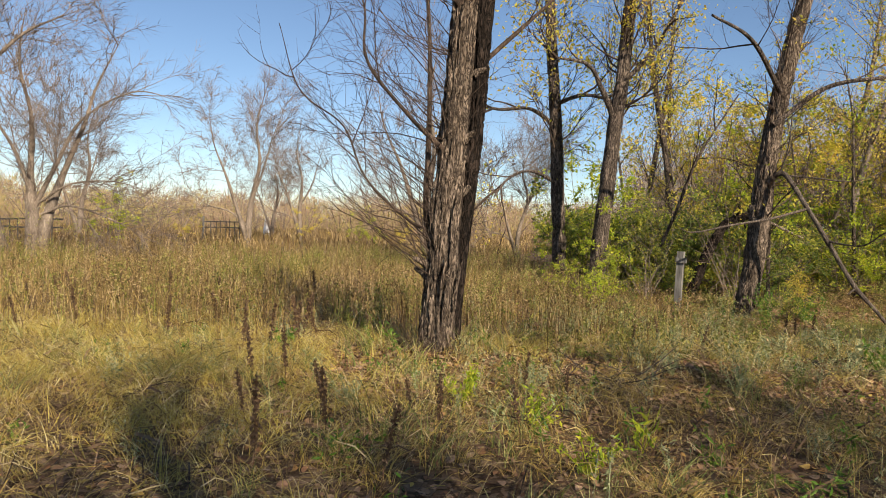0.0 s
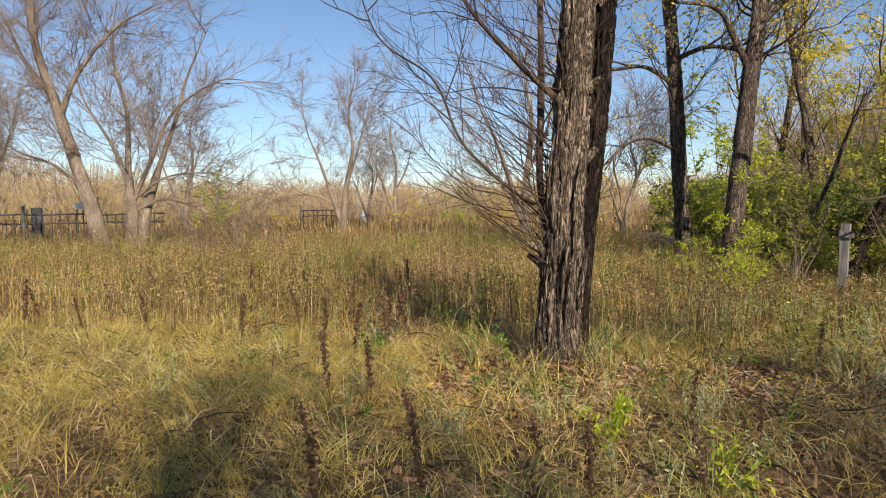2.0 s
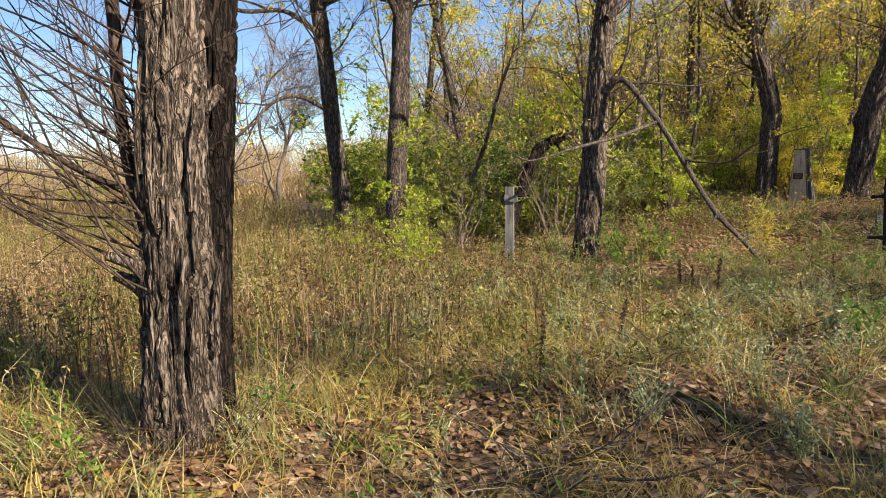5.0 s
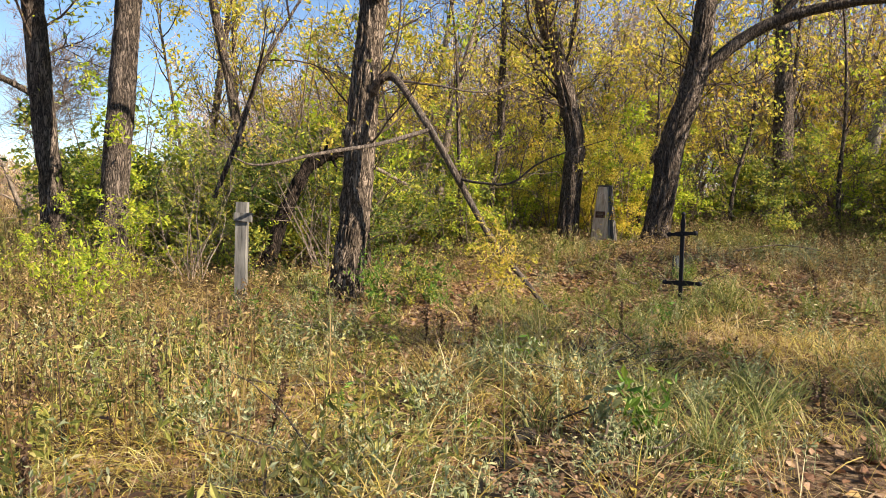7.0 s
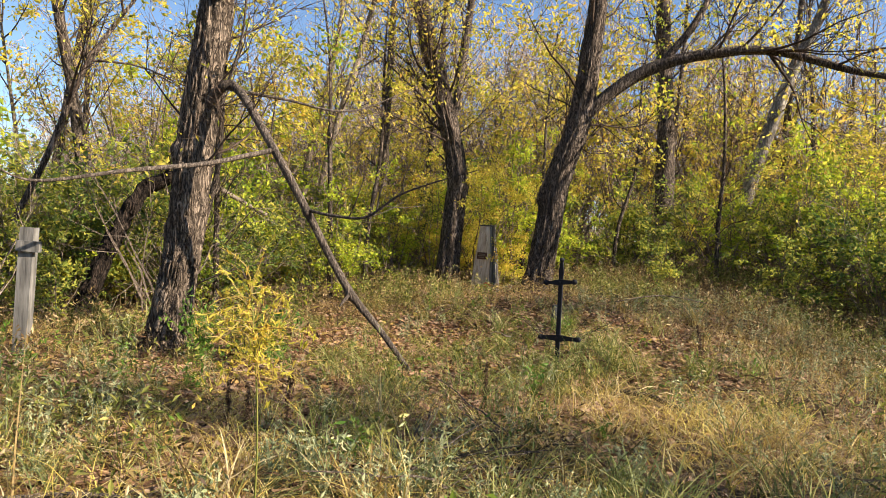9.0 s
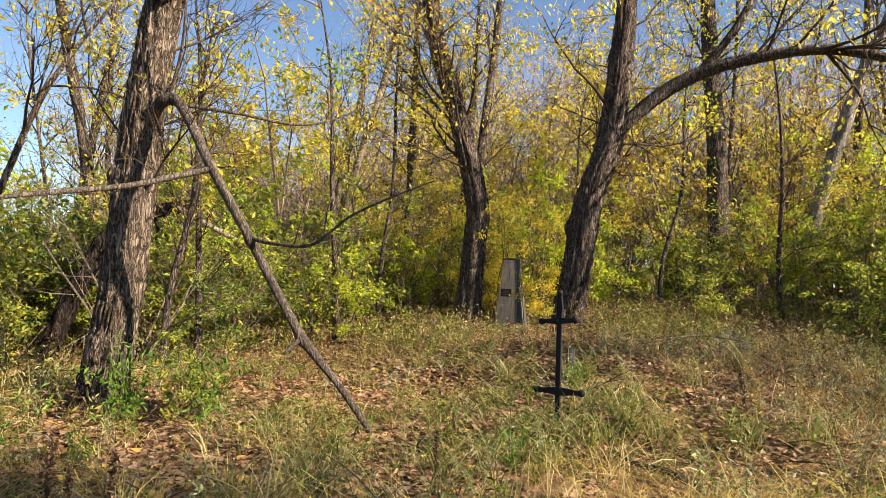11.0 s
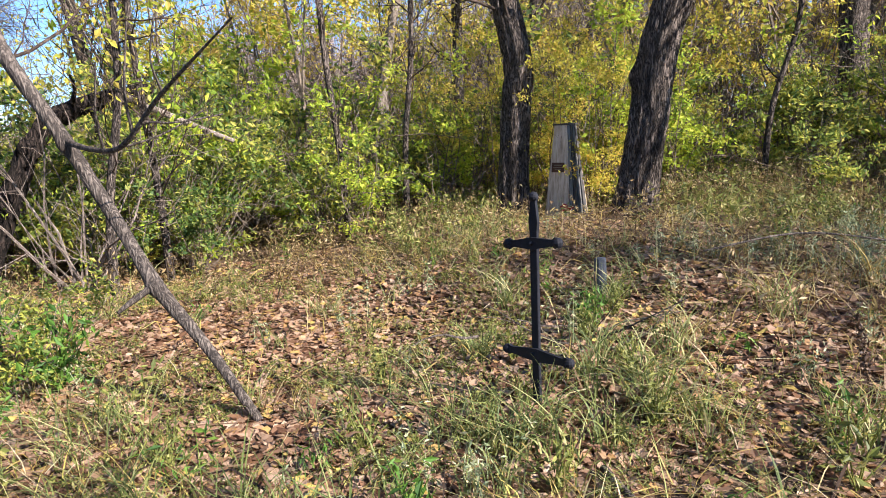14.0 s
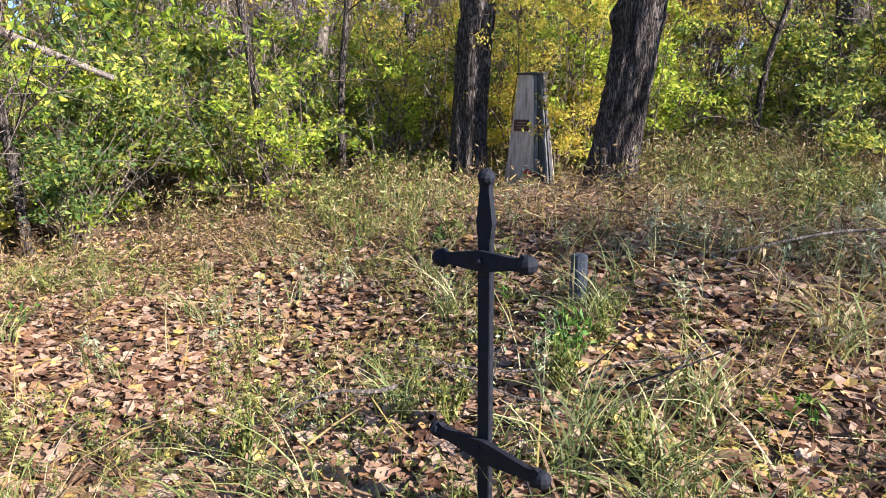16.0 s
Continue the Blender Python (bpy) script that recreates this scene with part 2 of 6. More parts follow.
def np_mesh(name, V, F, material, smooth=False):
    """A mesh from an array of points and an array of triangles or quads (or a list of such arrays)."""
    me = bpy.data.meshes.new(name)
    groups = F if isinstance(F, list) else [F]
    V = np.asarray(V, np.float32).reshape(-1, 3)
    idx = np.concatenate([g.ravel() for g in groups]).astype(np.int32)
    size = np.concatenate([np.full(len(g), g.shape[1]) for g in groups]).astype(np.int32)
    me.vertices.add(len(V))
    me.vertices.foreach_set("co", V.ravel())
    me.loops.add(len(idx))
    me.loops.foreach_set("vertex_index", idx)
    me.polygons.add(len(size))
    start = np.concatenate([[0], np.cumsum(size)[:-1]]).astype(np.int32)
    me.polygons.foreach_set("loop_start", start)
    me.polygons.foreach_set("use_smooth", np.full(len(size), smooth))
    me.update(calc_edges=True)
    me.materials.append(material)
    return me


def np_part(name, V, F, material, parent=None, label="", smooth=False):
    ob = new(name, np_mesh(name, V, F, material, smooth))
    if parent:
        ob.parent = parent
    return tagged(ob, label)


def part(name, bm, material, parent=None, label="", smooth=False):
    me = bpy.data.meshes.new(name)
    bm.normal_update()
    bm.to_mesh(me)
    bm.free()
    for f in me.polygons:
        f.use_smooth = smooth
    me.materials.append(material)
    ob = new(name, me)
    if parent:
        ob.parent = parent
    return tagged(ob, label)


def thing(name, place, label, category, group="", kind=""):
    ob = new(name)
    ob.empty_display_size = 0.1
    ob.matrix_world = pose(*place)
    return tagged(ob, label, category, group, kind)


def joined(pieces):
    """Several (V, F) with the same face size as one."""
    Vs, Fs, n = [], [], 0
    for V, F in pieces:
        Vs.append(V)
        Fs.append(F + n)
        n += len(V)
    return np.concatenate(Vs), np.concatenate(Fs)


def hash3(i, j, k):
    n = (i * 374761393 + j * 668265263 + k * 2147483647 + 1013) & 0xFFFFFFFF
    n = ((n ^ (n >> 13)) * 1274126177) & 0xFFFFFFFF
    return ((n ^ (n >> 16)) & 0xFFFF) / 65535.0


def vnoise(x, y, z=0.0):
    x, y, z = np.broadcast_arrays(np.asarray(x, float), np.asarray(y, float), np.asarray(z, float))
    i, j, k = (np.floor(a).astype(np.int64) for a in (x, y, z))
    u, v, w = x - i, y - j, z - k
    u, v, w = (a * a * (3 - 2 * a) for a in (u, v, w))
    r = 0
    for di in (0, 1):
        for dj in (0, 1):
            for dk in (0, 1):
                r = r + hash3(i + di, j + dj, k + dk) * (u if di else 1 - u) * (v if dj else 1 - v) * (w if dk else 1 - w)
    return r


def ease(a, b, x):
    s = np.clip((x - a) / (b - a), 0, 1)
    return s * s * (3 - 2 * s)


def ground_z(x, y):
    """Height of the ground: flat meadow, a slow rise under the wood, low grave mounds."""
    x, y = np.asarray(x, float), np.asarray(y, float)
    z = 0.46 * ease(8.2, 11.2, x) * ease(9.5, 12.5, y) * (1 - 0.35 * ease(14.5, 16.6, y)) + 0.8 * ease(13, 24, x)
    z = z + 0.14 * np.exp(-(((x - 8.75) / 0.8) ** 2 + ((y - 11.75) / 0.5) ** 2))
    z = z + 0.16 * np.exp(-(((x - 0.0) / 0.7) ** 2 + ((y - 9.2) / 0.6) ** 2))
    z = z + 0.13 * np.exp(-(((x - 2.9) / 0.7) ** 2 + ((y - 8.6) / 0.6) ** 2))
    z = z + (vnoise(x * 0.8, y * 0.8) - 0.5) * 0.12 + (vnoise(x * 3.1, y * 3.1) - 0.5) * 0.05
    return z - 0.02


def gz(x, y):
    return float(ground_z(x, y))


def unit(a):
    return a / np.maximum(np.linalg.norm(a, axis=-1, keepdims=True), 1e-9)


def smooth_path(pts, n):
    """n points on a smooth curve through pts (rows of any width)."""
    p = np.asarray(pts, float)
    m = np.gradient(p, axis=0) if len(p) > 2 else np.repeat(p[1:] - p[:1], 2, axis=0)
    s = np.linspace(0, len(p) - 1, n)
    i = np.minimum(s.astype(int), len(p) - 2)
    u = (s - i)[:, None]
    return ((2 * u**3 - 3 * u**2 + 1) * p[i] + (u**3 - 2 * u**2 + u) * m[i] + (-2 * u**3 + 3 * u**2) * p[i + 1] + (u**3 - u**2) * m[i + 1])


def tubes(P, R, sides=3):
    """Many tubes at once. P: tubes x points x 3, R: tubes x points."""
    M, K, _ = P.shape
    T = unit(np.gradient(P, axis=1))
    mean = unit(P[:, -1] - P[:, 0])
    ref = np.where(np.abs(mean[:, 2:3]) > 0.8, np.array([[1.0, 0, 0]]), np.array([[0, 0, 1.0]]))[:, None, :]
    A = unit(np.cross(T, ref))
    B = np.cross(T, A)
    a = np.arange(sides) * 2 * math.pi / sides
    V = P[:, :, None, :] + R[:, :, None, None] * (np.cos(a)[None, None, :, None] * A[:, :, None, :] + np.sin(a)[None, None, :, None] * B[:, :, None, :])
    base = np.arange(M)[:, None, None] * K * sides + np.arange(K - 1)[None, :, None] * sides
    s = np.arange(sides)
    n = (s + 1) % sides
    F = np.stack([base + s, base + n, base + n + sides, base + s + sides], -1).reshape(-1, 4)
    return V.reshape(-1, 3), F


def trunk_mesh(path, rings, sides, relief=0.02, furrow=(9.0, 1.2), flare=0.0, seed=0.0, lobes=5, knots=()):
    """One thick stem with furrowed bark. path: rows of x, y, z, radius."""
    q = smooth_path(path, rings)
    P, r = q[:, :3], np.maximum(q[:, 3], 0.004)
    T = unit(np.gradient(P, axis=0))
    A = np.zeros_like(P)
    a0 = np.cross(T[0], (0.0, 1.0, 0.0))
    if np.linalg.norm(a0) < 0.2:
        a0 = np.cross(T[0], (1.0, 0.0, 0.0))
    A[0] = unit(a0)
    for i in range(1, rings):
        A[i] = unit(A[i - 1] - T[i] * np.dot(A[i - 1], T[i]))
    B = np.cross(T, A)
    along = np.concatenate([[0], np.cumsum(np.linalg.norm(np.diff(P, axis=0), axis=1))])
    th = np.arange(sides) * 2 * math.pi / sides
    c, s = np.cos(th)[None], np.sin(th)[None]
    L = along[:, None]
    f1, f2 = furrow
    twist = (vnoise(c * 2 + 3, s * 2, L * 1.4 + seed) - 0.5) * 1.0
    n1 = vnoise(c * f1 * 0.5 + 20 + twist, s * f1 * 0.5 + 20 + twist, L * f2 + seed)
    n2 = vnoise(c * f1 + 40 + twist * 2, s * f1 + 40, L * f2 * 2.5 + seed)
    ridge = 1.3 * ease(0.03, 0.34, np.abs(2 * n1 - 1)) + 0.55 * ease(0.02, 0.4, np.abs(2 * n2 - 1)) - 0.3
    lump = vnoise(c * 1.5 + 9, s * 1.5 + 9, L * 2.0 + seed) - 0.5
    rr = r[:, None] * (1 + 0.11 * lump) + relief * (ridge - 0.7) * np.minimum(1, r[:, None] / 0.08)
    if flare:
        rr = rr * (1 + flare * np.exp(-L / 0.22) * (1 + 0.45 * np.cos(lobes * th[None] + seed)))
    for kl, kt, kr, kh in knots:
        dth = np.angle(np.exp(1j * (th[None] - kt)))
        rr = rr + kh * np.exp(-((L - kl) / kr) ** 2 - (dth * r[:, None] / kr) ** 2)
    V = P[:, None, :] + rr[..., None] * (c[..., None] * A[:, None, :] + s[..., None] * B[:, None, :])
    i = np.arange(rings - 1)[:, None] * sides
    k = np.arange(sides)[None]
    n = (k + 1) % sides
    F = np.stack([i + k, i + n, i + n + sides, i + k + sides], -1).reshape(-1, 4)
    return V.reshape(-1, 3), F


def grow(rng, start, way, length, K, wobble=0.15, pull=(0, 0, 0)):
    """Many bent shoots: from start, along way, of each length, in K points."""
    P, d = [start], unit(way)
    step = (np.asarray(length) / (K - 1))[:, None]
    pull = np.asarray(pull, float)
    for _ in range(K - 1):
        d = unit(d + rng.normal(0, wobble, d.shape) + pull)
        P.append(P[-1] + d * step)
    return np.stack(P, 1)


def sprout(rng, P, n, lo=0.2, hi=1.0, angle=0.8, spread=0.25):
    """n starts and ways for shoots that leave the shoots P."""
    M, K, _ = P.shape
    seg = np.linalg.norm(P[:, -1] - P[:, 0], axis=1)
    who = rng.choice(M, n, p=seg / seg.sum())
    u = rng.uniform(lo, hi, n) * (K - 1)
    i = np.minimum(u.astype(int), K - 2)
    f = (u - i)[:, None]
    at = P[who, i] * (1 - f) + P[who, i + 1] * f
    T = unit(P[who, i + 1] - P[who, i])
    side = unit(np.cross(T, rng.normal(0, 1, (n, 3))))
    a = (angle + rng.normal(0, spread, n))[:, None]
    return at, np.cos(a) * T + np.sin(a) * side, who, u / (K - 1)


def taper(r0, K, end=0.25):
    return np.asarray(r0)[:, None] * np.linspace(1, end, K)[None]


def spikes(at, way, length, radius):
    """Fine twigs: slim three-sided points from at, along way."""
    n = len(at)
    d = unit(way)
    A = unit(np.cross(d, np.array([[0.31, 0.17, 0.93]])))
    B = np.cross(d, A)
    r = np.broadcast_to(np.asarray(radius, float), (n,))[:, None]
    ring = [at + r * (math.cos(a) * A + math.sin(a) * B) for a in (0.0, 2.1, 4.2)]
    V = np.stack(ring + [at + d * np.asarray(length)[:, None]], 1)
    F = (np.arange(n)[:, None, None] * 4 + np.array([[0, 1, 3], [1, 2, 3], [2, 0, 3]])[None]).reshape(-1, 3)
    return V.reshape(-1, 3), F


def clumped(rng, at, each, spread):
    """Leaf places gathered in sprays of so many round the given points."""
    return np.repeat(at, each, 0) + rng.normal(0, spread, (len(at) * each, 3)) * [1, 1, 0.7]


def kites(rng, C, size, width=0.5, flat=0.0, N=None, droop=0.0):
    """Leaves: a kite of two triangles folded along its rib. C: centres; size: lengths; flat: how far they lie level."""
    n = len(C)
    d = unit(rng.normal(0, 1, (n, 3)) * np.array([1, 1, 1 - flat]) + np.array([0, 0, -droop]))
    N = unit(rng.normal(0, 1 - 0.85 * flat, (n, 3)) + np.array([0, 0, 0.5 + flat])) if N is None else N
    side = unit(np.cross(d, N))
    up = np.cross(side, d)
    L, W = np.asarray(size)[:, None], np.asarray(size)[:, None] * width
    fold = rng.uniform(0.05, 0.3, (n, 1)) * W
    V = np.stack([C - d * L * 0.5, C + side * W * 0.5 + d * L * 0.04 + up * fold, C + d * L * 0.5 - up * fold * 0.6, C - side * W * 0.5 + d * L * 0.04 + up * fold], 1)
    b = np.arange(n)[:, None] * 4
    F = np.concatenate([b + np.array([[0, 1, 2]]), b + np.array([[0, 2, 3]])])
    return V.reshape(-1, 3), F


def ovals(rng, C, size, width=0.75, level=0.7):
    """Fallen leaves: rounded, curled, six points round a rib."""
    n = len(C)
    a = rng.uniform(0, 2 * math.pi, n)
    d = np.stack([np.cos(a), np.sin(a), rng.normal(0, 1 - level, n)], 1)
    d = unit(d)
    side = unit(np.cross(d, unit(rng.normal(0, 1 - level, (n, 3)) + np.array([0, 0, 1.0]))))
    up = np.cross(side, d)
    L, W = np.asarray(size)[:, None], np.asarray(size)[:, None] * width * rng.uniform(0.8, 1.1, (n, 1))
    curl = rng.normal(0.06, 0.09, (n, 1)) * L
    tip = rng.normal(0.03, 0.10, (n, 1)) * L
    V = np.stack([C - d * L * 0.45 + up * tip, C - d * L * 0.18 + side * W * 0.5 + up * curl, C + d * L * 0.2 + side * W * 0.42 + up * curl, C + d * L * 0.55 + up * tip, C + d * L * 0.2 - side * W * 0.42 + up * curl, C - d * L * 0.18 - side * W * 0.5 + up * curl], 1)
    V = V + rng.normal(0, 0.06, V.shape) * L[:, None] * [1, 1, 0.4]
    b = np.arange(n)[:, None] * 6
    F = np.concatenate([b + np.array([[0, 1, 2, 3]]), b + np.array([[0, 3, 4, 5]])])
    return V.reshape(-1, 3), F


def blades(rng, base, height, width, lean, segs=3, way=None):
    """Grass blades that arch over. lean: how far, in heights, the tip goes sideways."""
    n = len(base)
    a = rng.uniform(0, 2 * math.pi, n) if way is None else way
    dirn = np.stack([np.cos(a), np.sin(a), np.zeros(n)], 1)
    b = rng.uniform(0, 2 * math.pi, n)
    side = np.stack([np.cos(b), np.sin(b), np.zeros(n)], 1)
    H, W, L = (np.asarray(v)[:, None] * np.ones((n, 1)) for v in (height, width, lean))
    rows = []
    for k in range(segs + 1):
        u = k / segs
        c = base + dirn * (H * L * u**1.8) + np.array([0, 0, 1.0]) * (H * (u - np.minimum(L, 1.6) * 0.33 * u**2.4))
        if k == segs:
            rows.append(c)
        else:
            w = side * W * 0.5 * (1 - 0.55 * u)
            rows += [c - w, c + w]
    V = np.stack(rows, 1)
    m = V.shape[1]
    tris = []
    for k in range(segs - 1):
        o = 2 * k
        tris += [(o, o + 1, o + 3), (o, o + 3, o + 2)]
    tris.append((m - 3, m - 2, m - 1))
    F = (np.arange(n)[:, None, None] * m + np.array(tris)[None]).reshape(-1, 3)
    return V.reshape(-1, 3), F


def scatter(rng, n, x0, x1, y0, y1, density):
    """Up to n points in a box, kept with the chance that density(x, y) gives."""
    x, y = rng.uniform(x0, x1, n), rng.uniform(y0, y1, n)
    keep = rng.uniform(0, 1, n) < density(x, y)
    x, y = x[keep], y[keep]
    return np.stack([x, y, ground_z(x, y)], 1)


def near(x, y, cx, cy, r):
    return np.exp(-(((x - cx) ** 2 + (y - cy) ** 2) / (r * r)))

# ---- ground ----
def spaced(fine0, fine1, step, lo, hi):
    a = list(np.arange(fine0, fine1 + step, step))
    s = step
    while a[-1] < hi:
        s *= 1.25
        a.append(a[-1] + s)
    s = step
    while a[0] > lo:
        s *= 1.25
        a.insert(0, a[0] - s)
    return np.array(a)


gx, gy = spaced(-8, 16, 0.2, -1500, 1500), spaced(-2, 20, 0.2, -1500, 1500)
GX, GY = np.meshgrid(gx, gy)
rough_near = ground_z(GX, GY)
V = np.stack([GX, GY, rough_near], -1).reshape(-1, 3)
i, k = np.meshgrid(np.arange(len(gy) - 1), np.arange(len(gx) - 1), indexing="ij")
a = (i * len(gx) + k).ravel()
ground = np_part("ground", V, np.stack([a, a + 1, a + 1 + len(gx), a + len(gx)], -1), EARTH, smooth=True)
tagged(ground, "brown earth of an overgrown meadow and woodland floor", "ground", kind="structure")

WALK = np.array([e[:2] for _, e, _, _ in PATH])


def off_path(x, y):
    """Distance from the line walked."""
    x, y = np.asarray(x, float), np.asarray(y, float)
    best = np.full(x.shape, 1e9)
    for p, q in zip(WALK[:-1], WALK[1:]):
        d = q - p
        u = np.clip(((x - p[0]) * d[0] + (y - p[1]) * d[1]) / max(d @ d, 1e-9), 0, 1)
        best = np.minimum(best, np.hypot(x - p[0] - u * d[0], y - p[1] - u * d[1]))
    return best


# ---- trees ----
def tree(origin, label, stems, limbs=(), shoots=(), leaves=None, bark=BARK_DARK, twig=TWIG, seed=1, name="tree", extra=None, group="trees", split=False):
    """stems: (path of x, y, z, radius; dict for trunk_mesh; bark). limbs: paths. shoots: (count, length, from, angle, wobble, pull, radius, points) a level."""
    rng = np.random.default_rng(seed)
    o = np.array([origin[0], origin[1], gz(*origin[:2])])
    top = thing(name, o, label, "tree", group)
    lines = []
    for path, opt, mat in stems:
        p = np.array(path, float)
        opt = dict(dict(rings=80, sides=24, relief=0.018), **opt)
        V, F = trunk_mesh(p, seed=seed * 3.7, **opt)
        np_part("trunk", V - o, F, mat or bark, top, smooth=True)
        lines.append(smooth_path(p, 12)[:, :3])
    for path in limbs:
        p = np.array(path, float)
        V, F = trunk_mesh(p, 50, 14, relief=0.008, furrow=(5, 1.5), seed=seed)
        np_part("limb", V - o, F, bark, top, smooth=True)
        lines.append(smooth_path(p, 12)[:, :3])
    level = np.stack(lines)
    for n, (count, length, lo, angle, wob, pull, rad, K) in enumerate(shoots):
        at, way, who, u = sprout(rng, level, count, lo, 1.0, angle)
        size = length * rng.uniform(0.55, 1.25, count) * (1.15 - 0.5 * u)
        if K <= 3:
            level = np.stack([at, at + unit(way) * size[:, None]], 1)
            V, F = spikes(at, way, size, rad * rng.uniform(0.7, 1.2, count))
            tagged(np_part("twig_growth", V - o, F, twig, top), kind="stuff")
            continue
        level = grow(rng, at, way, size, K, wob, pull)
        R = taper(rad * rng.uniform(0.7, 1.2, count), K, 0.2)
        if n == 0 and split:
            for p, r in zip(level, R):
                V, F = tubes(p[None], r[None], 6)
                np_part("branch", V - o, F, twig, top, smooth=True)
        else:
            V, F = tubes(level, R, 5 if rad > 0.012 else 3)
            tagged(np_part("branch_growth" if n == 0 else "twig_growth", V - o, F, twig, top, smooth=True), kind="stuff")
    if extra:
        extra(top, o, rng)
    if leaves:
        count, size, mat, spread = leaves
        at, way, _, _ = sprout(rng, level, count // 6, 0.3, 1.0)
        at = clumped(rng, at, 6, spread)
        V, F = kites(rng, at, size * rng.uniform(0.6, 1.3, len(at)), 0.5, droop=0.4)
        tagged(np_part("crown", V - o, F, mat, top), kind="stuff")
    return top


UP = (0, 0, 0.05)


def main_shoots(top, o, rng):
    """The brush of long whips that leaves one flank of the double tree, and its loose bark strips."""
    n = 100
    z = np.concatenate([rng.uniform(0.95, 1.7, n // 3), rng.uniform(1.5, 4.6, n - n // 3)])
    start = np.stack([-0.24 + 0.07 * (z - 1) + rng.normal(0, 0.03, n), 9.12 + rng.normal(0, 0.1, n), z], 1)
    way = np.stack([-1.0 + rng.normal(0, 0.45, n), rng.normal(-0.15, 0.6, n), rng.uniform(0.15, 1.5, n)], 1)
    P = grow(rng, start, way, rng.uniform(0.6, 2.3, n), 9, 0.15, (-0.02, 0, 0.07))
    for p, r in zip(P, taper(rng.uniform(0.0035, 0.0085, n), 9, 0.22)):
        V, F = tubes(p[None], r[None], 4)
        np_part("whip", V - o, F, TWIG, top, smooth=True)
    at, w, _, _ = sprout(rng, P, 700, 0.2, 1.0, 0.7)
    Q = grow(rng, at, w, rng.uniform(0.15, 0.6, 700), 5, 0.16, (0, 0, 0.03))
    V, F = tubes(Q, taper(rng.uniform(0.0018, 0.0035, 700), 5, 0.4), 3)
    tagged(np_part("twig_growth", V - o, F, TWIG, top), kind="stuff")
    m = 70
    a = rng.uniform(2.6, 6.0, m)
    start = np.stack([-0.1 + 0.24 * np.cos(a), 9.18 + 0.24 * np.sin(a), np.full(m, 0.02)], 1)
    P = grow(rng, start, np.stack([0.5 * np.cos(a), 0.5 * np.sin(a), np.ones(m)], 1) + rng.normal(0, 0.2, (m, 3)), rng.uniform(0.25, 0.75, m), 6, 0.1)
    V, F = tubes(P, taper(rng.uniform(0.002, 0.004, m), 6, 0.35), 3)
    tagged(np_part("root_growth", V - o, F, TWIG, top, "thin brown shoots round the foot"), kind="stuff")
    for s in range(7):
        a = rng.uniform(-2.4, 0.2)
        z0 = rng.uniform(0.35, 1.6)
        p = [(-0.1 + 0.225 * math.cos(a), 9.2 + 0.225 * math.sin(a), z0, 0.012), (-0.09 + 0.235 * math.cos(a), 9.2 + 0.235 * math.sin(a), z0 + 0.25, 0.016), (-0.06 + 0.25 * math.cos(a + 0.1), 9.2 + 0.25 * math.sin(a + 0.1), z0 + 0.55, 0.005)]
        V, F = trunk_mesh(p, 16, 6, relief=0.004, seed=s)
        np_part("bark_strip", V - o, F, BARK_PALE, top, smooth=True)
    for z0, a, L in ((1.0, 2.9, 0.16), (1.12, 3.3, 0.2), (2.55, -0.6, 0.14), (1.95, -0.3, 0.1), (3.3, 0.1, 0.18)):
        c, s = math.cos(a), math.sin(a)
        x0 = -0.1 + 0.07 * max(0, z0 - 1)
        p = [(x0 + 0.15 * c, 9.2 + 0.15 * s, z0 - 0.04, 0.05), (x0 + 0.2 * c, 9.2 + 0.2 * s, z0, 0.04), (x0 + (0.2 + L * 0.6) * c, 9.2 + (0.2 + L * 0.6) * s, z0 + 0.05, 0.022)]
        V, F = trunk_mesh(p, 14, 12, relief=0.012, seed=z0)
        np_part("branch_stub", V - o, F, BARK_PALE, top, smooth=True)


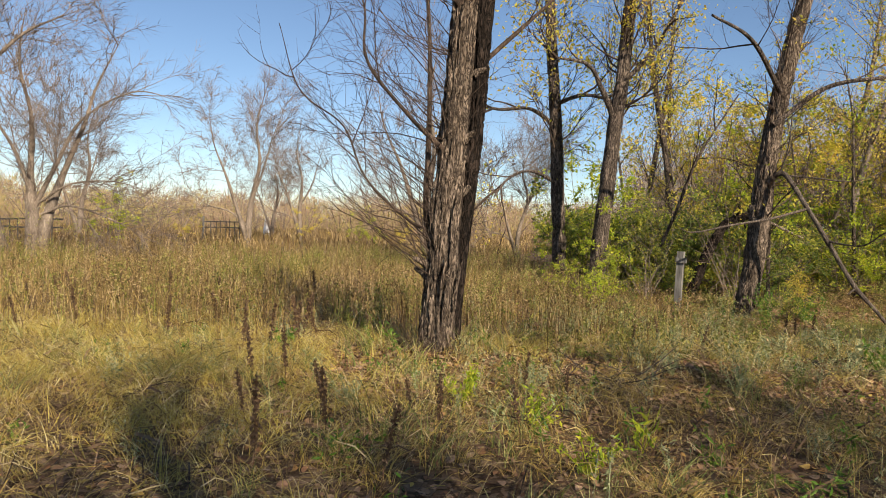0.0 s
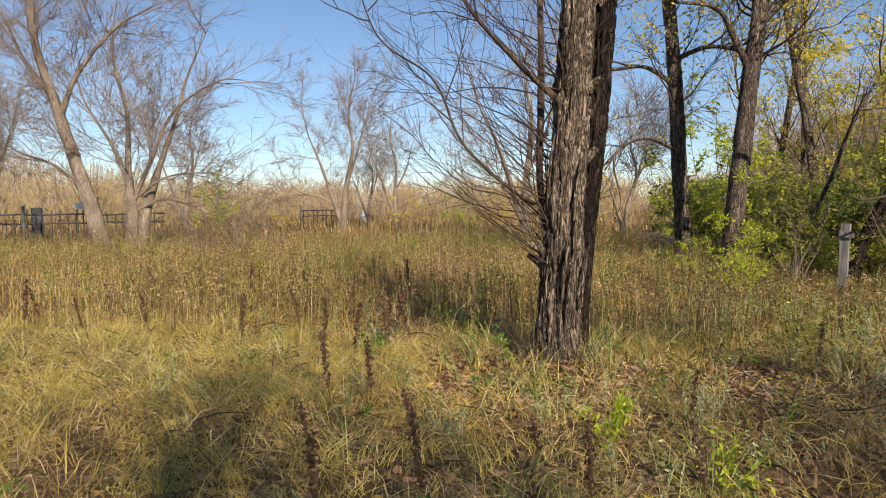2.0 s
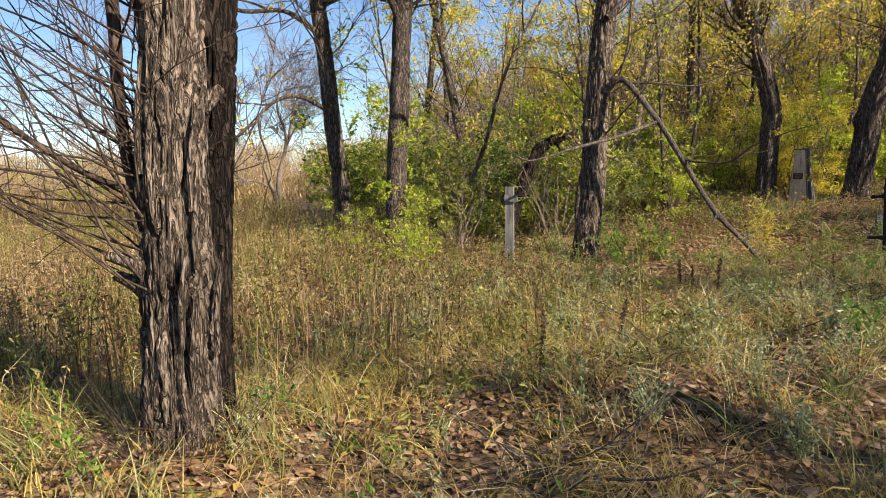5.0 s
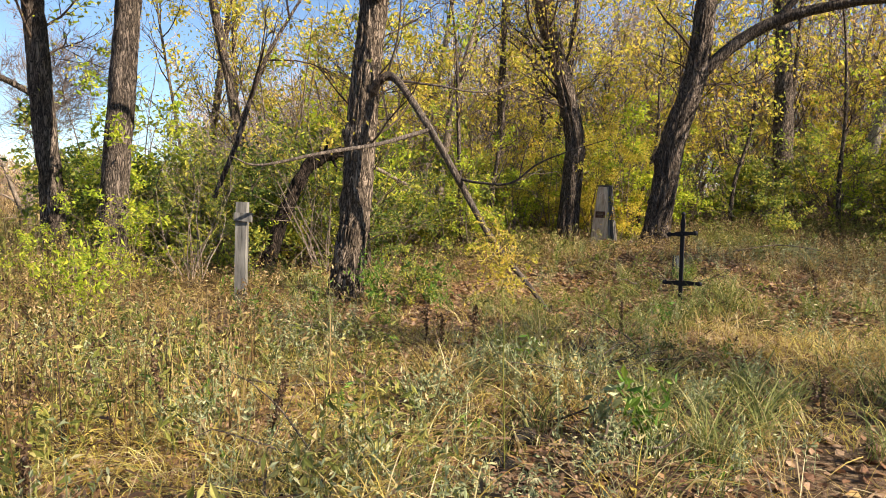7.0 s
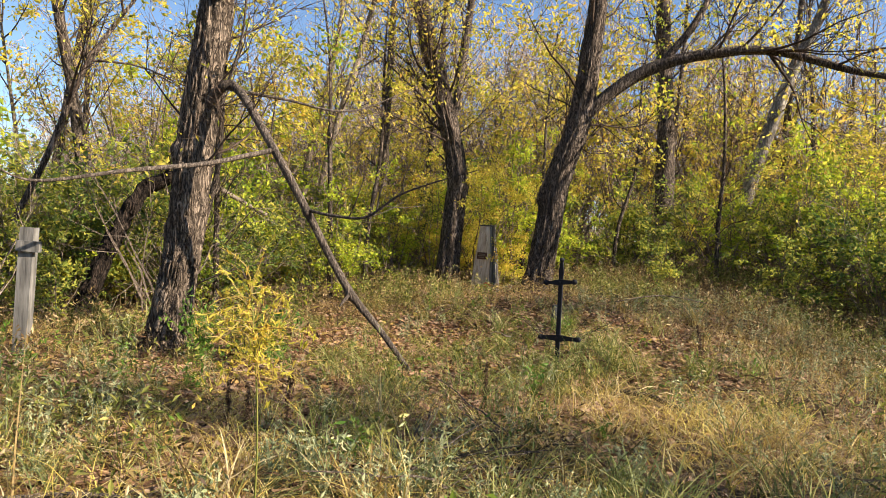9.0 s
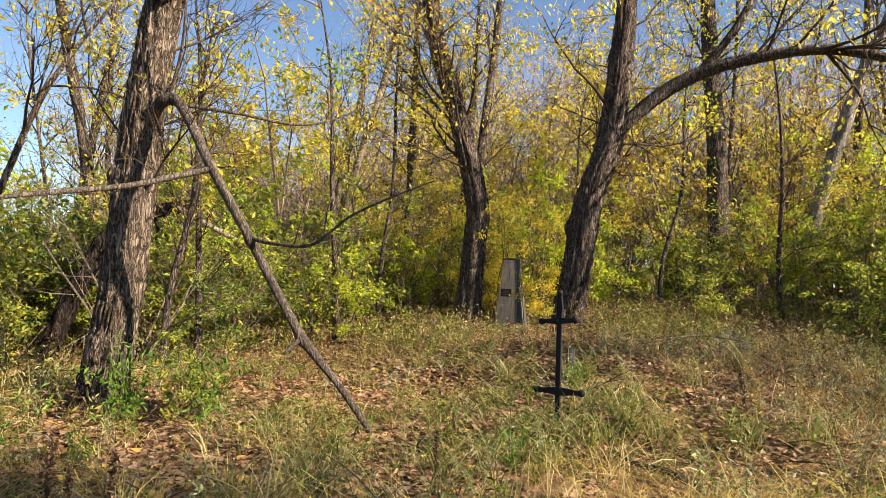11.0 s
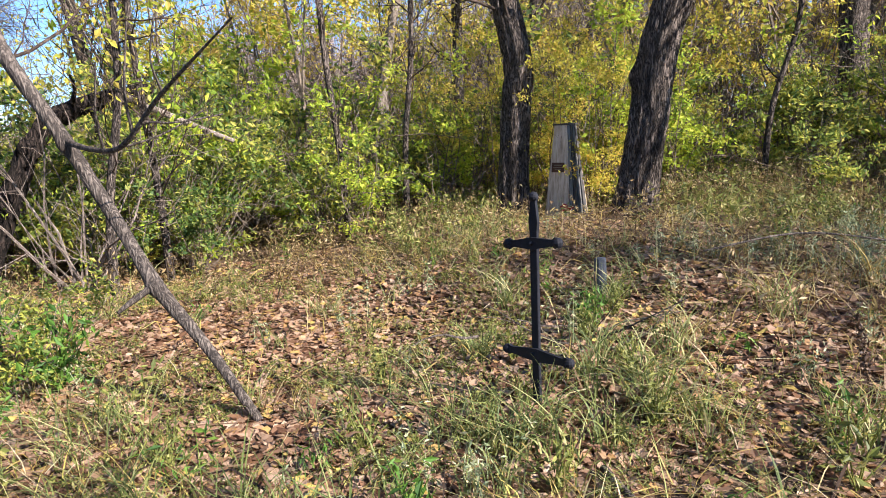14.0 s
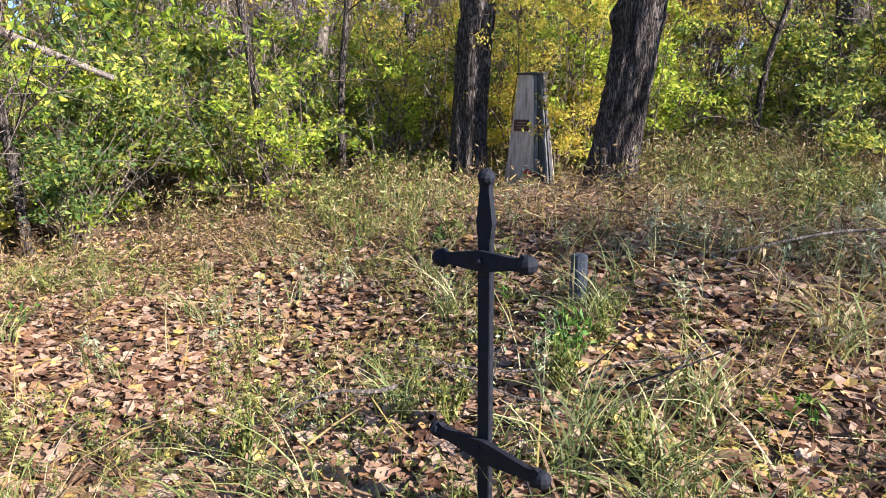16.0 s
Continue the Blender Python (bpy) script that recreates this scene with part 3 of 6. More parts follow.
tree((0.0, 9.2), "old double-stemmed willow with furrowed grey bark and bare whips", [
    ([(-0.13, 9.2, -0.1, 0.195), (-0.11, 9.2, 0.5, 0.17), (-0.08, 9.2, 1.1, 0.16), (-0.02, 9.19, 2.0, 0.145), (0.03, 9.18, 2.8, 0.138), (0.10, 9.17, 4.1, 0.128), (0.2, 9.1, 6.0, 0.11), (0.25, 9.0, 8.0, 0.06)],
     dict(rings=340, sides=110, relief=0.028, furrow=(14, 4.0), flare=0.28, knots=((1.15, 3.0, 0.1, 0.05), (1.6, 0.4, 0.12, 0.04), (2.6, -0.5, 0.09, 0.05))), BARK_PALE),
    # second stem: dark wood and the shade on it share this near-black colour
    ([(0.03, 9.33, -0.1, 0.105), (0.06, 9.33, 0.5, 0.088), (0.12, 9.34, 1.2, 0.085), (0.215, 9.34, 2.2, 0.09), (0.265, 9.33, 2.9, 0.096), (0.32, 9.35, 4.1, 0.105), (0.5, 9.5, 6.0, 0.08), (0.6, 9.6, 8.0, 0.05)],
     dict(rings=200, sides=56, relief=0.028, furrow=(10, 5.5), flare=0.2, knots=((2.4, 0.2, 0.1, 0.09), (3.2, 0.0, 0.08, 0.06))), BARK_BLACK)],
    limbs=[[(-0.15, 9.15, 1.45, 0.017), (-0.5, 9.05, 1.62, 0.014), (-0.95, 8.95, 2.05, 0.011), (-1.2, 8.9, 2.6, 0.009), (-1.65, 8.75, 2.95, 0.007), (-1.85, 8.6, 3.6, 0.003)],
           [(-0.1, 9.1, 2.4, 0.03), (-0.5, 8.9, 2.75, 0.021), (-0.95, 8.8, 3.3, 0.015), (-1.0, 8.7, 3.9, 0.011), (-1.4, 8.7, 4.6, 0.006)],
           [(-0.22, 9.3, 1.2, 0.028), (-0.28, 9.28, 1.8, 0.03), (-0.27, 9.27, 2.6, 0.03), (-0.3, 9.3, 3.8, 0.022), (-0.45, 9.3, 5.2, 0.012)],
           [(0.05, 9.1, 4.0, 0.05), (-0.4, 9.0, 4.6, 0.04), (-0.8, 8.9, 4.7, 0.02)],
           [(0.3, 9.3, 3.4, 0.03), (0.9, 9.5, 4.0, 0.02), (1.6, 9.6, 4.7, 0.008)]],
    shoots=[(40, 1.1, 0.25, 0.8, 0.13, UP, 0.008, 8), (220, 0.6, 0.15, 0.7, 0.16, UP, 0.004, 6), (700, 0.35, 0.2, 0.7, 0.14, UP, 0.0022, 4)], bark=TWIG, seed=3, extra=main_shoots, split=True)

def yellow(n):
    return (n, 0.095, LEAF_YELLOW, 0.14)


tall_shoots = [(30, 2.2, 0.45, 0.75, 0.13, (0, 0, 0.06), 0.028, 9), (160, 1.2, 0.2, 0.75, 0.15, (0, 0, 0.03), 0.011, 7), (1300, 0.6, 0.1, 0.7, 0.17, (0, 0, 0.0), 0.0045, 3)]

tree((3.15, 19.3), "tall dark-barked tree with thin yellow autumn leaves", [
    ([(3.18, 19.3, -0.1, 0.2), (3.12, 19.3, 1.2, 0.17), (3.03, 19.32, 2.6, 0.165), (2.95, 19.33, 4.1, 0.15), (2.68, 19.38, 7.3, 0.12), (2.5, 19.4, 10, 0.05)], dict(flare=0.15), None)],
    limbs=[[(2.95, 19.3, 4.2, 0.06), (2.2, 19.0, 4.6, 0.045), (1.3, 18.6, 4.5, 0.035), (0.3, 18.2, 4.7, 0.02)], [(2.9, 19.3, 4.8, 0.06), (3.6, 19.0, 5.0, 0.045), (4.4, 18.8, 4.8, 0.03)],
           [(3.05, 19.3, 2.7, 0.05), (2.3, 19.0, 3.0, 0.04), (1.7, 18.8, 2.8, 0.03), (1.3, 18.6, 2.3, 0.02)]],
    shoots=tall_shoots, leaves=yellow(2400), seed=5, split=True)
tree((3.75, 17.4), "dark-barked tree with sparse yellow leaves at the wood's edge", [
    ([(3.68, 17.4, -0.1, 0.22), (3.74, 17.4, 1.2, 0.18), (3.94, 17.34, 3.6, 0.165), (4.1, 17.3, 5.2, 0.15), (4.22, 17.27, 6.9, 0.13), (4.5, 17.2, 9.5, 0.05)], dict(flare=0.15), None)],
    limbs=[[(4.0, 17.3, 4.0, 0.07), (3.6, 17.2, 4.8, 0.06), (3.2, 17.0, 5.3, 0.04), (2.3, 16.8, 5.4, 0.025)], [(4.05, 17.3, 4.9, 0.06), (4.8, 17.1, 5.8, 0.05), (5.4, 17.0, 7.0, 0.03)]],
    shoots=tall_shoots, leaves=yellow(4200), seed=6, split=True)
tree((5.9, 14.4), "leaning rough-barked tree with a broken limb", [
    ([(5.84, 14.42, -0.1, 0.2), (5.92, 14.40, 0.5, 0.175), (6.00, 14.38, 1.1, 0.17), (6.05, 14.36, 2.0, 0.175), (6.17, 14.32, 3.3, 0.16), (6.47, 14.32, 5.0, 0.14), (6.87, 14.27, 7.0, 0.1), (7.12, 14.22, 9.5, 0.04)],
     dict(rings=240, sides=80, relief=0.022, furrow=(14, 4.0), flare=0.3, knots=((1.27, -0.98, 0.12, 0.05), (2.12, -0.18, 0.1, 0.05))), BARK_PALE)],
    limbs=[[(6.1, 14.1, 3.6, 0.05), (7.0, 13.9, 4.3, 0.04), (8.2, 13.6, 4.5, 0.03), (9.3, 13.2, 4.9, 0.015)], [(6.2, 14.1, 4.2, 0.05), (5.4, 13.6, 5.0, 0.035), (4.5, 13.2, 5.3, 0.02)],
           [(4.9, 16.6, 1.2, 0.035), (5.2, 16.5, 2.0, 0.035), (5.6, 16.4, 3.2, 0.03), (6.4, 16.3, 4.6, 0.012)]],
    shoots=[(40, 1.7, 0.35, 0.8, 0.12, UP, 0.016, 8), (260, 0.9, 0.2, 0.75, 0.14, UP, 0.006, 6), (1800, 0.45, 0.1, 0.7, 0.15, UP, 0.003, 3)], leaves=(700, 0.07, LEAF_YELLOW, 0.08), seed=8, split=True)
tree((12.05, 16.75), "slender curved tree with dark furrowed bark", [
    ([(12.03, 16.75, 0.1, 0.23), (12.05, 16.73, 0.9, 0.2), (12.10, 16.70, 1.8, 0.19), (12.12, 16.68, 2.5, 0.185), (11.85, 16.93, 4.0, 0.165), (11.5, 17.25, 5.6, 0.14), (11.4, 17.4, 7.8, 0.09), (11.5, 17.5, 10, 0.03)],
     dict(rings=180, sides=48, relief=0.026, flare=0.2), BARK_DARK)],
    shoots=tall_shoots, leaves=yellow(2600), seed=9, split=True)
tree((12.88, 15.24), "leaning dark tree with a long arching limb", [
    ([(12.86, 15.26, 0.15, 0.28), (12.92, 15.2, 0.9, 0.235), (12.98, 15.12, 1.55, 0.22), (13.07, 15.0, 2.5, 0.21), (13.26, 14.74, 3.6, 0.19), (13.36, 14.6, 5.3, 0.15), (13.5, 14.5, 7.5, 0.09), (13.6, 14.4, 10, 0.03)],
     dict(rings=190, sides=52, relief=0.028, flare=0.2, knots=((1.9, -0.9, 0.12, 0.07),)), BARK_DARK)],
    limbs=[[(13.12, 14.9, 3.3, 0.13), (13.6, 14.2, 4.1, 0.11), (14.0, 13.55, 4.5, 0.10), (14.4, 12.8, 4.65, 0.085), (14.8, 11.95, 4.62, 0.07), (15.2, 10.7, 4.16, 0.045), (15.6, 9.5, 4.0, 0.015)],
           [(13.95, 13.65, 4.45, 0.07), (14.3, 13.2, 5.2, 0.06), (14.8, 12.9, 6.4, 0.04), (15.1, 12.6, 7.6, 0.015)]],
    shoots=tall_shoots, leaves=yellow(3200), seed=11, split=True)
tree((18.6, 15.9), "upright dark trunk standing among yellow saplings", [
    ([(18.65, 15.9, 0.3, 0.25), (18.6, 16.0, 4.0, 0.2), (18.5, 16.2, 7.2, 0.16), (18.4, 16.3, 11, 0.05)], dict(), BARK_DARK)], shoots=tall_shoots, leaves=yellow(3200), seed=12)
tree((19.7, 14.6), "pale leaning trunk deep in the wood", [
    ([(19.6, 14.7, 0.3, 0.17), (19.83, 14.4, 2.8, 0.15), (20.12, 13.7, 5.5, 0.13), (20.35, 13.1, 7.2, 0.09), (20.6, 12.6, 10, 0.04)], dict(), BARK_WHITE)], shoots=tall_shoots, leaves=yellow(1200), twig=TWIG_GREY, seed=13)

bare = [(90, 2.8, 0.3, 0.8, 0.16, (0, 0, 0.03), 0.014, 9), (480, 1.6, 0.15, 0.75, 0.17, (0, 0, -0.01), 0.0075, 6), (6500, 0.75, 0.05, 0.65, 0.2, (0, 0, 0.0), 0.0062, 3)]
tree((-14.3, 23.6), "bare grey willow leaning over the meadow fence", [
    ([(-14.25, 23.6, -0.1, 0.30), (-14.45, 23.5, 1.0, 0.25), (-14.7, 23.35, 2.2, 0.21), (-15.25, 22.94, 4.7, 0.15), (-15.75, 22.66, 7.0, 0.10), (-15.6, 22.5, 9.5, 0.05), (-16.2, 22.5, 12, 0.008)], dict(relief=0.03), BARK_GREY)],
    limbs=[[(-15.2, 23.0, 4.4, 0.10), (-14.6, 23.1, 5.8, 0.07), (-13.4, 23.3, 7.2, 0.045), (-11.8, 23.4, 8.0, 0.006)], [(-15.3, 22.9, 5.0, 0.09), (-16.4, 23, 6.3, 0.06), (-17.2, 23, 7.9, 0.03), (-18.6, 23, 8.6, 0.005)], [(-14.6, 23.4, 1.9, 0.06), (-15.6, 23.2, 2.9, 0.045), (-16.9, 23.2, 3.4, 0.03), (-18.4, 23.1, 4.4, 0.005)]],
    shoots=bare, bark=BARK_GREY, twig=TWIG_GREY, seed=15)
tree((-13.2, 23.8), "bushy bare grey willow with many low stems", [
    ([(-13.25, 23.7, -0.1, 0.26), (-13.3, 23.7, 1.3, 0.19), (-13.35, 23.65, 2.6, 0.11), (-13.3, 23.6, 4.6, 0.055), (-13.7, 23.6, 6.4, 0.035), (-13.5, 23.6, 8.2, 0.004)], dict(relief=0.03), BARK_GREY),
    ([(-13.05, 23.75, 0.1, 0.19), (-12.9, 23.8, 1.3, 0.16), (-12.5, 24.0, 2.8, 0.10), (-11.9, 24.1, 4.4, 0.06), (-11.5, 24.2, 5.8, 0.035), (-10.6, 24.2, 7.6, 0.004)], dict(relief=0.02), BARK_GREY)],
    limbs=[[(-13.2, 23.7, 1.8, 0.08), (-12.5, 23.6, 3.1, 0.06), (-11.6, 23.5, 4.6, 0.04), (-9.9, 23.4, 5.5, 0.022), (-8.3, 23.3, 5.2, 0.004)], [(-13.0, 23.7, 1.5, 0.05), (-12.0, 23.5, 1.8, 0.035), (-10.6, 23.4, 1.4, 0.02), (-9.6, 23.4, 0.9, 0.004)], [(-13.0, 23.6, 1.9, 0.04), (-11.9, 23.4, 2.5, 0.03), (-10.4, 23.3, 2.6, 0.018), (-9.0, 23.2, 2.2, 0.004)], [(-13.3, 23.7, 2.0, 0.07), (-13.7, 23.4, 3.5, 0.05), (-14.5, 23.2, 5.0, 0.03), (-14.9, 23.2, 6.6, 0.004)]],
    shoots=[(100, 3.0, 0.2, 0.8, 0.13, (0, 0, 0.04), 0.015, 9), (600, 1.6, 0.15, 0.65, 0.14, (0, 0, 0.03), 0.008, 6), (8000, 0.7, 0.05, 0.65, 0.2, (0, 0, 0.0), 0.0062, 3)], bark=BARK_GREY, twig=TWIG_GREY, seed=16)
far_bare = [(60, 2.4, 0.3, 0.75, 0.14, (0, 0, 0.05), 0.017, 8), (300, 1.5, 0.15, 0.7, 0.16, (0, 0, 0.02), 0.009, 5), (3200, 0.8, 0.05, 0.7, 0.2, (0, 0, -0.02), 0.0085, 3)]
for n, (x, y, s, lean) in enumerate(((-10.4, 38.5, 1.0, 0.08), (-10.4, 53, 1.0, -0.03), (-22.3, 28.2, 0.95, -0.06), (-0.6, 33, 1.1, 0.02), (3.4, 31, 0.6, 0.05), (-13.5, 57, 0.8, 0.05), (-24, 47, 1.0, 0.1), (-36, 44, 1.0, 0.02))):
    tree((x, y), "bare grey tree standing in the meadow", [
        ([(x, y, -0.1, 0.19 * s), (x + lean * 2, y, 2.2 * s, 0.14 * s), (x + lean * 5 + 0.2, y, 4.6 * s, 0.08 * s), (x + lean * 7 - 0.15, y, 6.6 * s, 0.05 * s), (x + lean * 10 + 0.2, y, 9.0 * s, 0.006)], dict(rings=40, sides=14), BARK_GREY),
        ([(x, y, 0.3, 0.13 * s), (x - 0.5 * s, y - 0.2, 2.0 * s, 0.1 * s), (x - 1.1 * s, y - 0.3, 3.8 * s, 0.06 * s), (x - 1.9 * s, y, 5.6 * s, 0.03 * s), (x - 2.2 * s, y, 7.4 * s, 0.005)], dict(rings=40, sides=12), BARK_GREY)],
        limbs=[[(x + 0.05, y, 1.1 * s, 0.06 * s), (x - 0.9 * s, y - 0.2, 1.9 * s, 0.045 * s), (x - 2.2 * s, y - 0.3, 2.3 * s, 0.028 * s), (x - 3.4 * s, y - 0.3, 3.4 * s, 0.005)], [(x + lean * 3, y, 2.6 * s, 0.07 * s), (x + 0.8 * s, y, 4.2 * s, 0.05 * s), (x + 1.3 * s, y + 0.2, 6.2 * s, 0.025 * s), (x + 2.0 * s, y + 0.2, 8.0 * s, 0.004)]],
        bark=BARK_GREY, shoots=far_bare, twig=TWIG_GREY, seed=30 + n, group="meadow trees")
# trees behind the walker, whose shade lies over the path
for n, (x, y) in enumerate(((2.5, -3.1), (4.6, -4.2), (7.4, -3.6), (-1.2, -5.0), (6.3, 0.6), (15.6, 3.4), (9.8, 2.4))):
    tree((x, y), "tall dark-barked tree beside the path", [
        ([(x, y, -0.1, 0.24), (x + 0.1, y, 2.0, 0.19), (x + 0.3, y + 0.2, 4.5, 0.13), (x + 0.2, y, 6.8, 0.04)], dict(rings=40, sides=14), BARK_DARK)],
        shoots=tall_shoots, leaves=((1300, 1700, 900, 2300, 450, 800, 700)[n], 0.11, LEAF_YELLOW, 0.3), seed=50 + n)


# ---- fallen branch ----
def fallen_branch():
    o = np.array([7.36, 12.33, gz(7.36, 12.33)])
    top = thing("fallen_branch", o, "long broken grey branch leaning from a trunk to the ground", "branch")
    main = [(6.1, 14.3, 2.42, 0.057), (6.16, 14.02, 2.66, 0.051), (6.27, 13.85, 2.62, 0.045), (6.38, 13.3, 2.02, 0.039), (6.64, 13.11, 1.47, 0.038), (6.85, 12.95, 1.0, 0.035), (7.0, 12.77, 0.65, 0.037), (7.2, 12.55, 0.32, 0.029), (7.38, 12.3, -0.05, 0.025)]
    V, F = trunk_mesh(main, 140, 20, relief=0.004, furrow=(5, 2), seed=4.0, knots=((2.1, 0.5, 0.05, 0.02), (3.0, 2.0, 0.05, 0.025)))
    np_part("main_stem", V - o, F, DEADWOOD, top, smooth=True)
    for p in ([(6.38, 13.3, 2.02, 0.025), (6.1, 13.35, 1.93, 0.024), (5.74, 13.41, 1.82, 0.022), (5.12, 13.45, 1.70, 0.018), (4.45, 13.45, 1.55, 0.012), (4.15, 13.4, 1.62, 0.005)],
              [(6.64, 13.11, 1.47, 0.017), (6.74, 12.8, 1.42, 0.0145), (6.87, 12.45, 1.42, 0.0125), (7.02, 12.2, 1.62, 0.010), (7.12, 11.85, 1.74, 0.007), (7.2, 11.4, 1.84, 0.003)],
              [(6.92, 12.37, 1.48, 0.008), (6.9, 12.3, 1.66, 0.006), (6.93, 12.2, 1.95, 0.003)], [(6.8, 12.62, 1.42, 0.007), (6.78, 12.5, 1.56, 0.005), (6.8, 12.4, 1.8, 0.003)],
              [(6.95, 12.32, 1.53, 0.006), (7.1, 12.25, 1.52, 0.004), (7.3, 12.2, 1.55, 0.002)], [(7.04, 12.15, 1.64, 0.006), (7.0, 12.1, 1.78, 0.004), (7.02, 12.0, 1.95, 0.002)], [(6.85, 12.5, 1.41, 0.006), (7.05, 12.45, 1.47, 0.004), (7.25, 12.4, 1.58, 0.002)],
              [(6.98, 12.8, 0.68, 0.02), (6.85, 12.72, 0.62, 0.016), (6.78, 12.68, 0.58, 0.008)],
              [(6.2, 14.0, 2.66, 0.02), (6.7, 13.7, 2.6, 0.014), (7.3, 13.4, 2.55, 0.01), (8.0, 13.2, 2.9, 0.004)],
              [(6.2, 14.0, 2.66, 0.016), (6.25, 13.8, 3.2, 0.012), (6.2, 13.6, 4.2, 0.006)]):
        V, F = trunk_mesh(p, 40, 10, relief=0.004, seed=2.0)
        np_part("side_branch", V - o, F, DEADWOOD, top, smooth=True)


fallen_branch()


def fallen_log():
    """A dead trunk propped in the shrubs, black and broken, with a pale barkless limb."""
    o = np.array([6.1, 17.0, gz(6.1, 17.0)])
    top = thing("fallen_log", o, "broken dark dead trunk propped in the edge shrubs", "log")
    V, F = trunk_mesh([(5.7, 16.9, 0.0, 0.10), (6.1, 16.95, 1.0, 0.095), (6.42, 16.98, 1.62, 0.09), (6.72, 17.05, 1.86, 0.085), (7.05, 17.1, 1.96, 0.075), (7.55, 17.25, 2.1, 0.05)], 90, 22, relief=0.03, furrow=(7, 3), seed=6.0, knots=((1.6, 1.2, 0.08, 0.07), (2.1, 2.0, 0.07, 0.06)))
    np_part("trunk", V - o, F, BARK_BLACK, top, smooth=True)
    V, F = trunk_mesh([(7.2, 17.1, 2.02, 0.042), (7.5, 17.1, 1.88, 0.038), (7.95, 17.05, 1.66, 0.032), (8.35, 17.0, 1.48, 0.026)], 40, 12, relief=0.006, seed=7.0)
    np_part("limb", V - o, F, BARK_GREY, top, "pale barkless limb", smooth=True)
    for p in ([(6.72, 17.0, 1.86, 0.03), (6.78, 16.9, 2.05, 0.02), (6.75, 16.85, 2.2, 0.008)], [(6.9, 17.0, 1.9, 0.03), (6.95, 16.9, 1.7, 0.022), (6.9, 16.85, 1.5, 0.008)]):
        V, F = trunk_mesh(p, 12, 8, relief=0.008, seed=8.0)
        np_part("branch_stub", V - o, F, BARK_BLACK, top, smooth=True)


fallen_log()


# ---- graves ----
def wrought_cross():
    """Flat iron cross with flared ends and a long foot bar."""
    o = np.array([8.535, 11.475, 0.02])
    top = thing("grave_cross", o, "black wrought-iron grave cross with flared ends and a long foot bar", "grave cross")
    face = radians(-75)

    def bar(length, w_mid, w_end, thick, knob):
        bm = bmesh.new()
        half = []
        n = 12
        for s in range(-n, n + 1):
            u = abs(s) / n
            w = w_mid * (1 - 0.5 * min(1, u * 1.2)) + (w_end - 0.5 * w_mid) * max(0.0, (u - 0.8) / 0.2) ** 1.2
            if u > 0.93:
                w *= 1 - 0.45 * (u - 0.93) / 0.07
            half.append((s / n * length / 2, w / 2))
        rim = [(x, w) for x, w in half] + [(x, -w) for x, w in reversed(half)]
        f = [bm.verts.new((x, -thick / 2, z)) for x, z in rim]
        b = [bm.verts.new((x, thick / 2, z)) for x, z in rim]
        m = len(half)
        for q in range(m - 1):
            bm.faces.new((f[q], f[2 * m - 1 - q], f[2 * m - 2 - q], f[q + 1]))
            bm.faces.new((b[q], b[q + 1], b[2 * m - 2 - q], b[2 * m - 1 - q]))
        for q in range(len(rim)):
            r = (q + 1) % len(rim)
            bm.faces.new((f[q], f[r], b[r], b[q]))
        if knob:
            bmesh.ops.create_uvsphere(bm, u_segments=10, v_segments=6, radius=knob, matrix=Matrix.Translation((length / 2, 0, 0)))
            bmesh.ops.create_uvsphere(bm, u_segments=10, v_segments=6, radius=knob, matrix=Matrix.Translation((-length / 2, 0, 0)))
        bmesh.ops.recalc_face_normals(bm, faces=bm.faces)
        bm.transform(pose(0, 0, 0) @ Matrix.Rotation(0, 4, "Z"))
        return bm

    turn = Matrix.Rotation(face, 4, "Z")
    bm = bmesh.new()
    bmesh.ops.create_cube(bm, size=1, matrix=Matrix.Translation((0, 0, 0.40)) @ Matrix.Diagonal((0.044, 0.02, 1.06, 1)))
    bmesh.ops.bevel(bm, geom=bm.edges[:], offset=0.003, segments=1, affect="EDGES")
    bm.transform(turn)
    part("upright", bm, IRON, top)
    bm = bar(0.24, 0.054, 0.058, 0.018, 0.024)
    bm.transform(turn @ Matrix.Translation((0, 0, 0.97)) @ Matrix.Rotation(radians(90), 4, "Y"))
    part("head", bm, IRON, top)
    bm = bar(0.298, 0.058, 0.076, 0.016, 0.026)
    bm.transform(turn @ Matrix.Translation((0, -0.016, 0.87)) @ Matrix.Rotation(radians(-5), 4, "Y"))
    part("cross_arm", bm, IRON, top)
    bm = bar(0.42, 0.066, 0.07, 0.016, 0.025)
    bm.transform(turn @ Matrix.Translation((0.02, -0.022, 0.325)) @ Matrix.Rotation(radians(-7), 4, "Z") @ Matrix.Rotation(radians(-3), 4, "Y"))
    part("foot_bar", bm, IRON, top)
    for z in (0.87, 0.33):
        bm = bmesh.new()
        bmesh.ops.create_uvsphere(bm, u_segments=10, v_segments=6, radius=0.011)
        bm.transform(turn @ Matrix.Translation((0, -0.026, z)))
        part("rivet", bm, IRON, top)


wrought_cross()


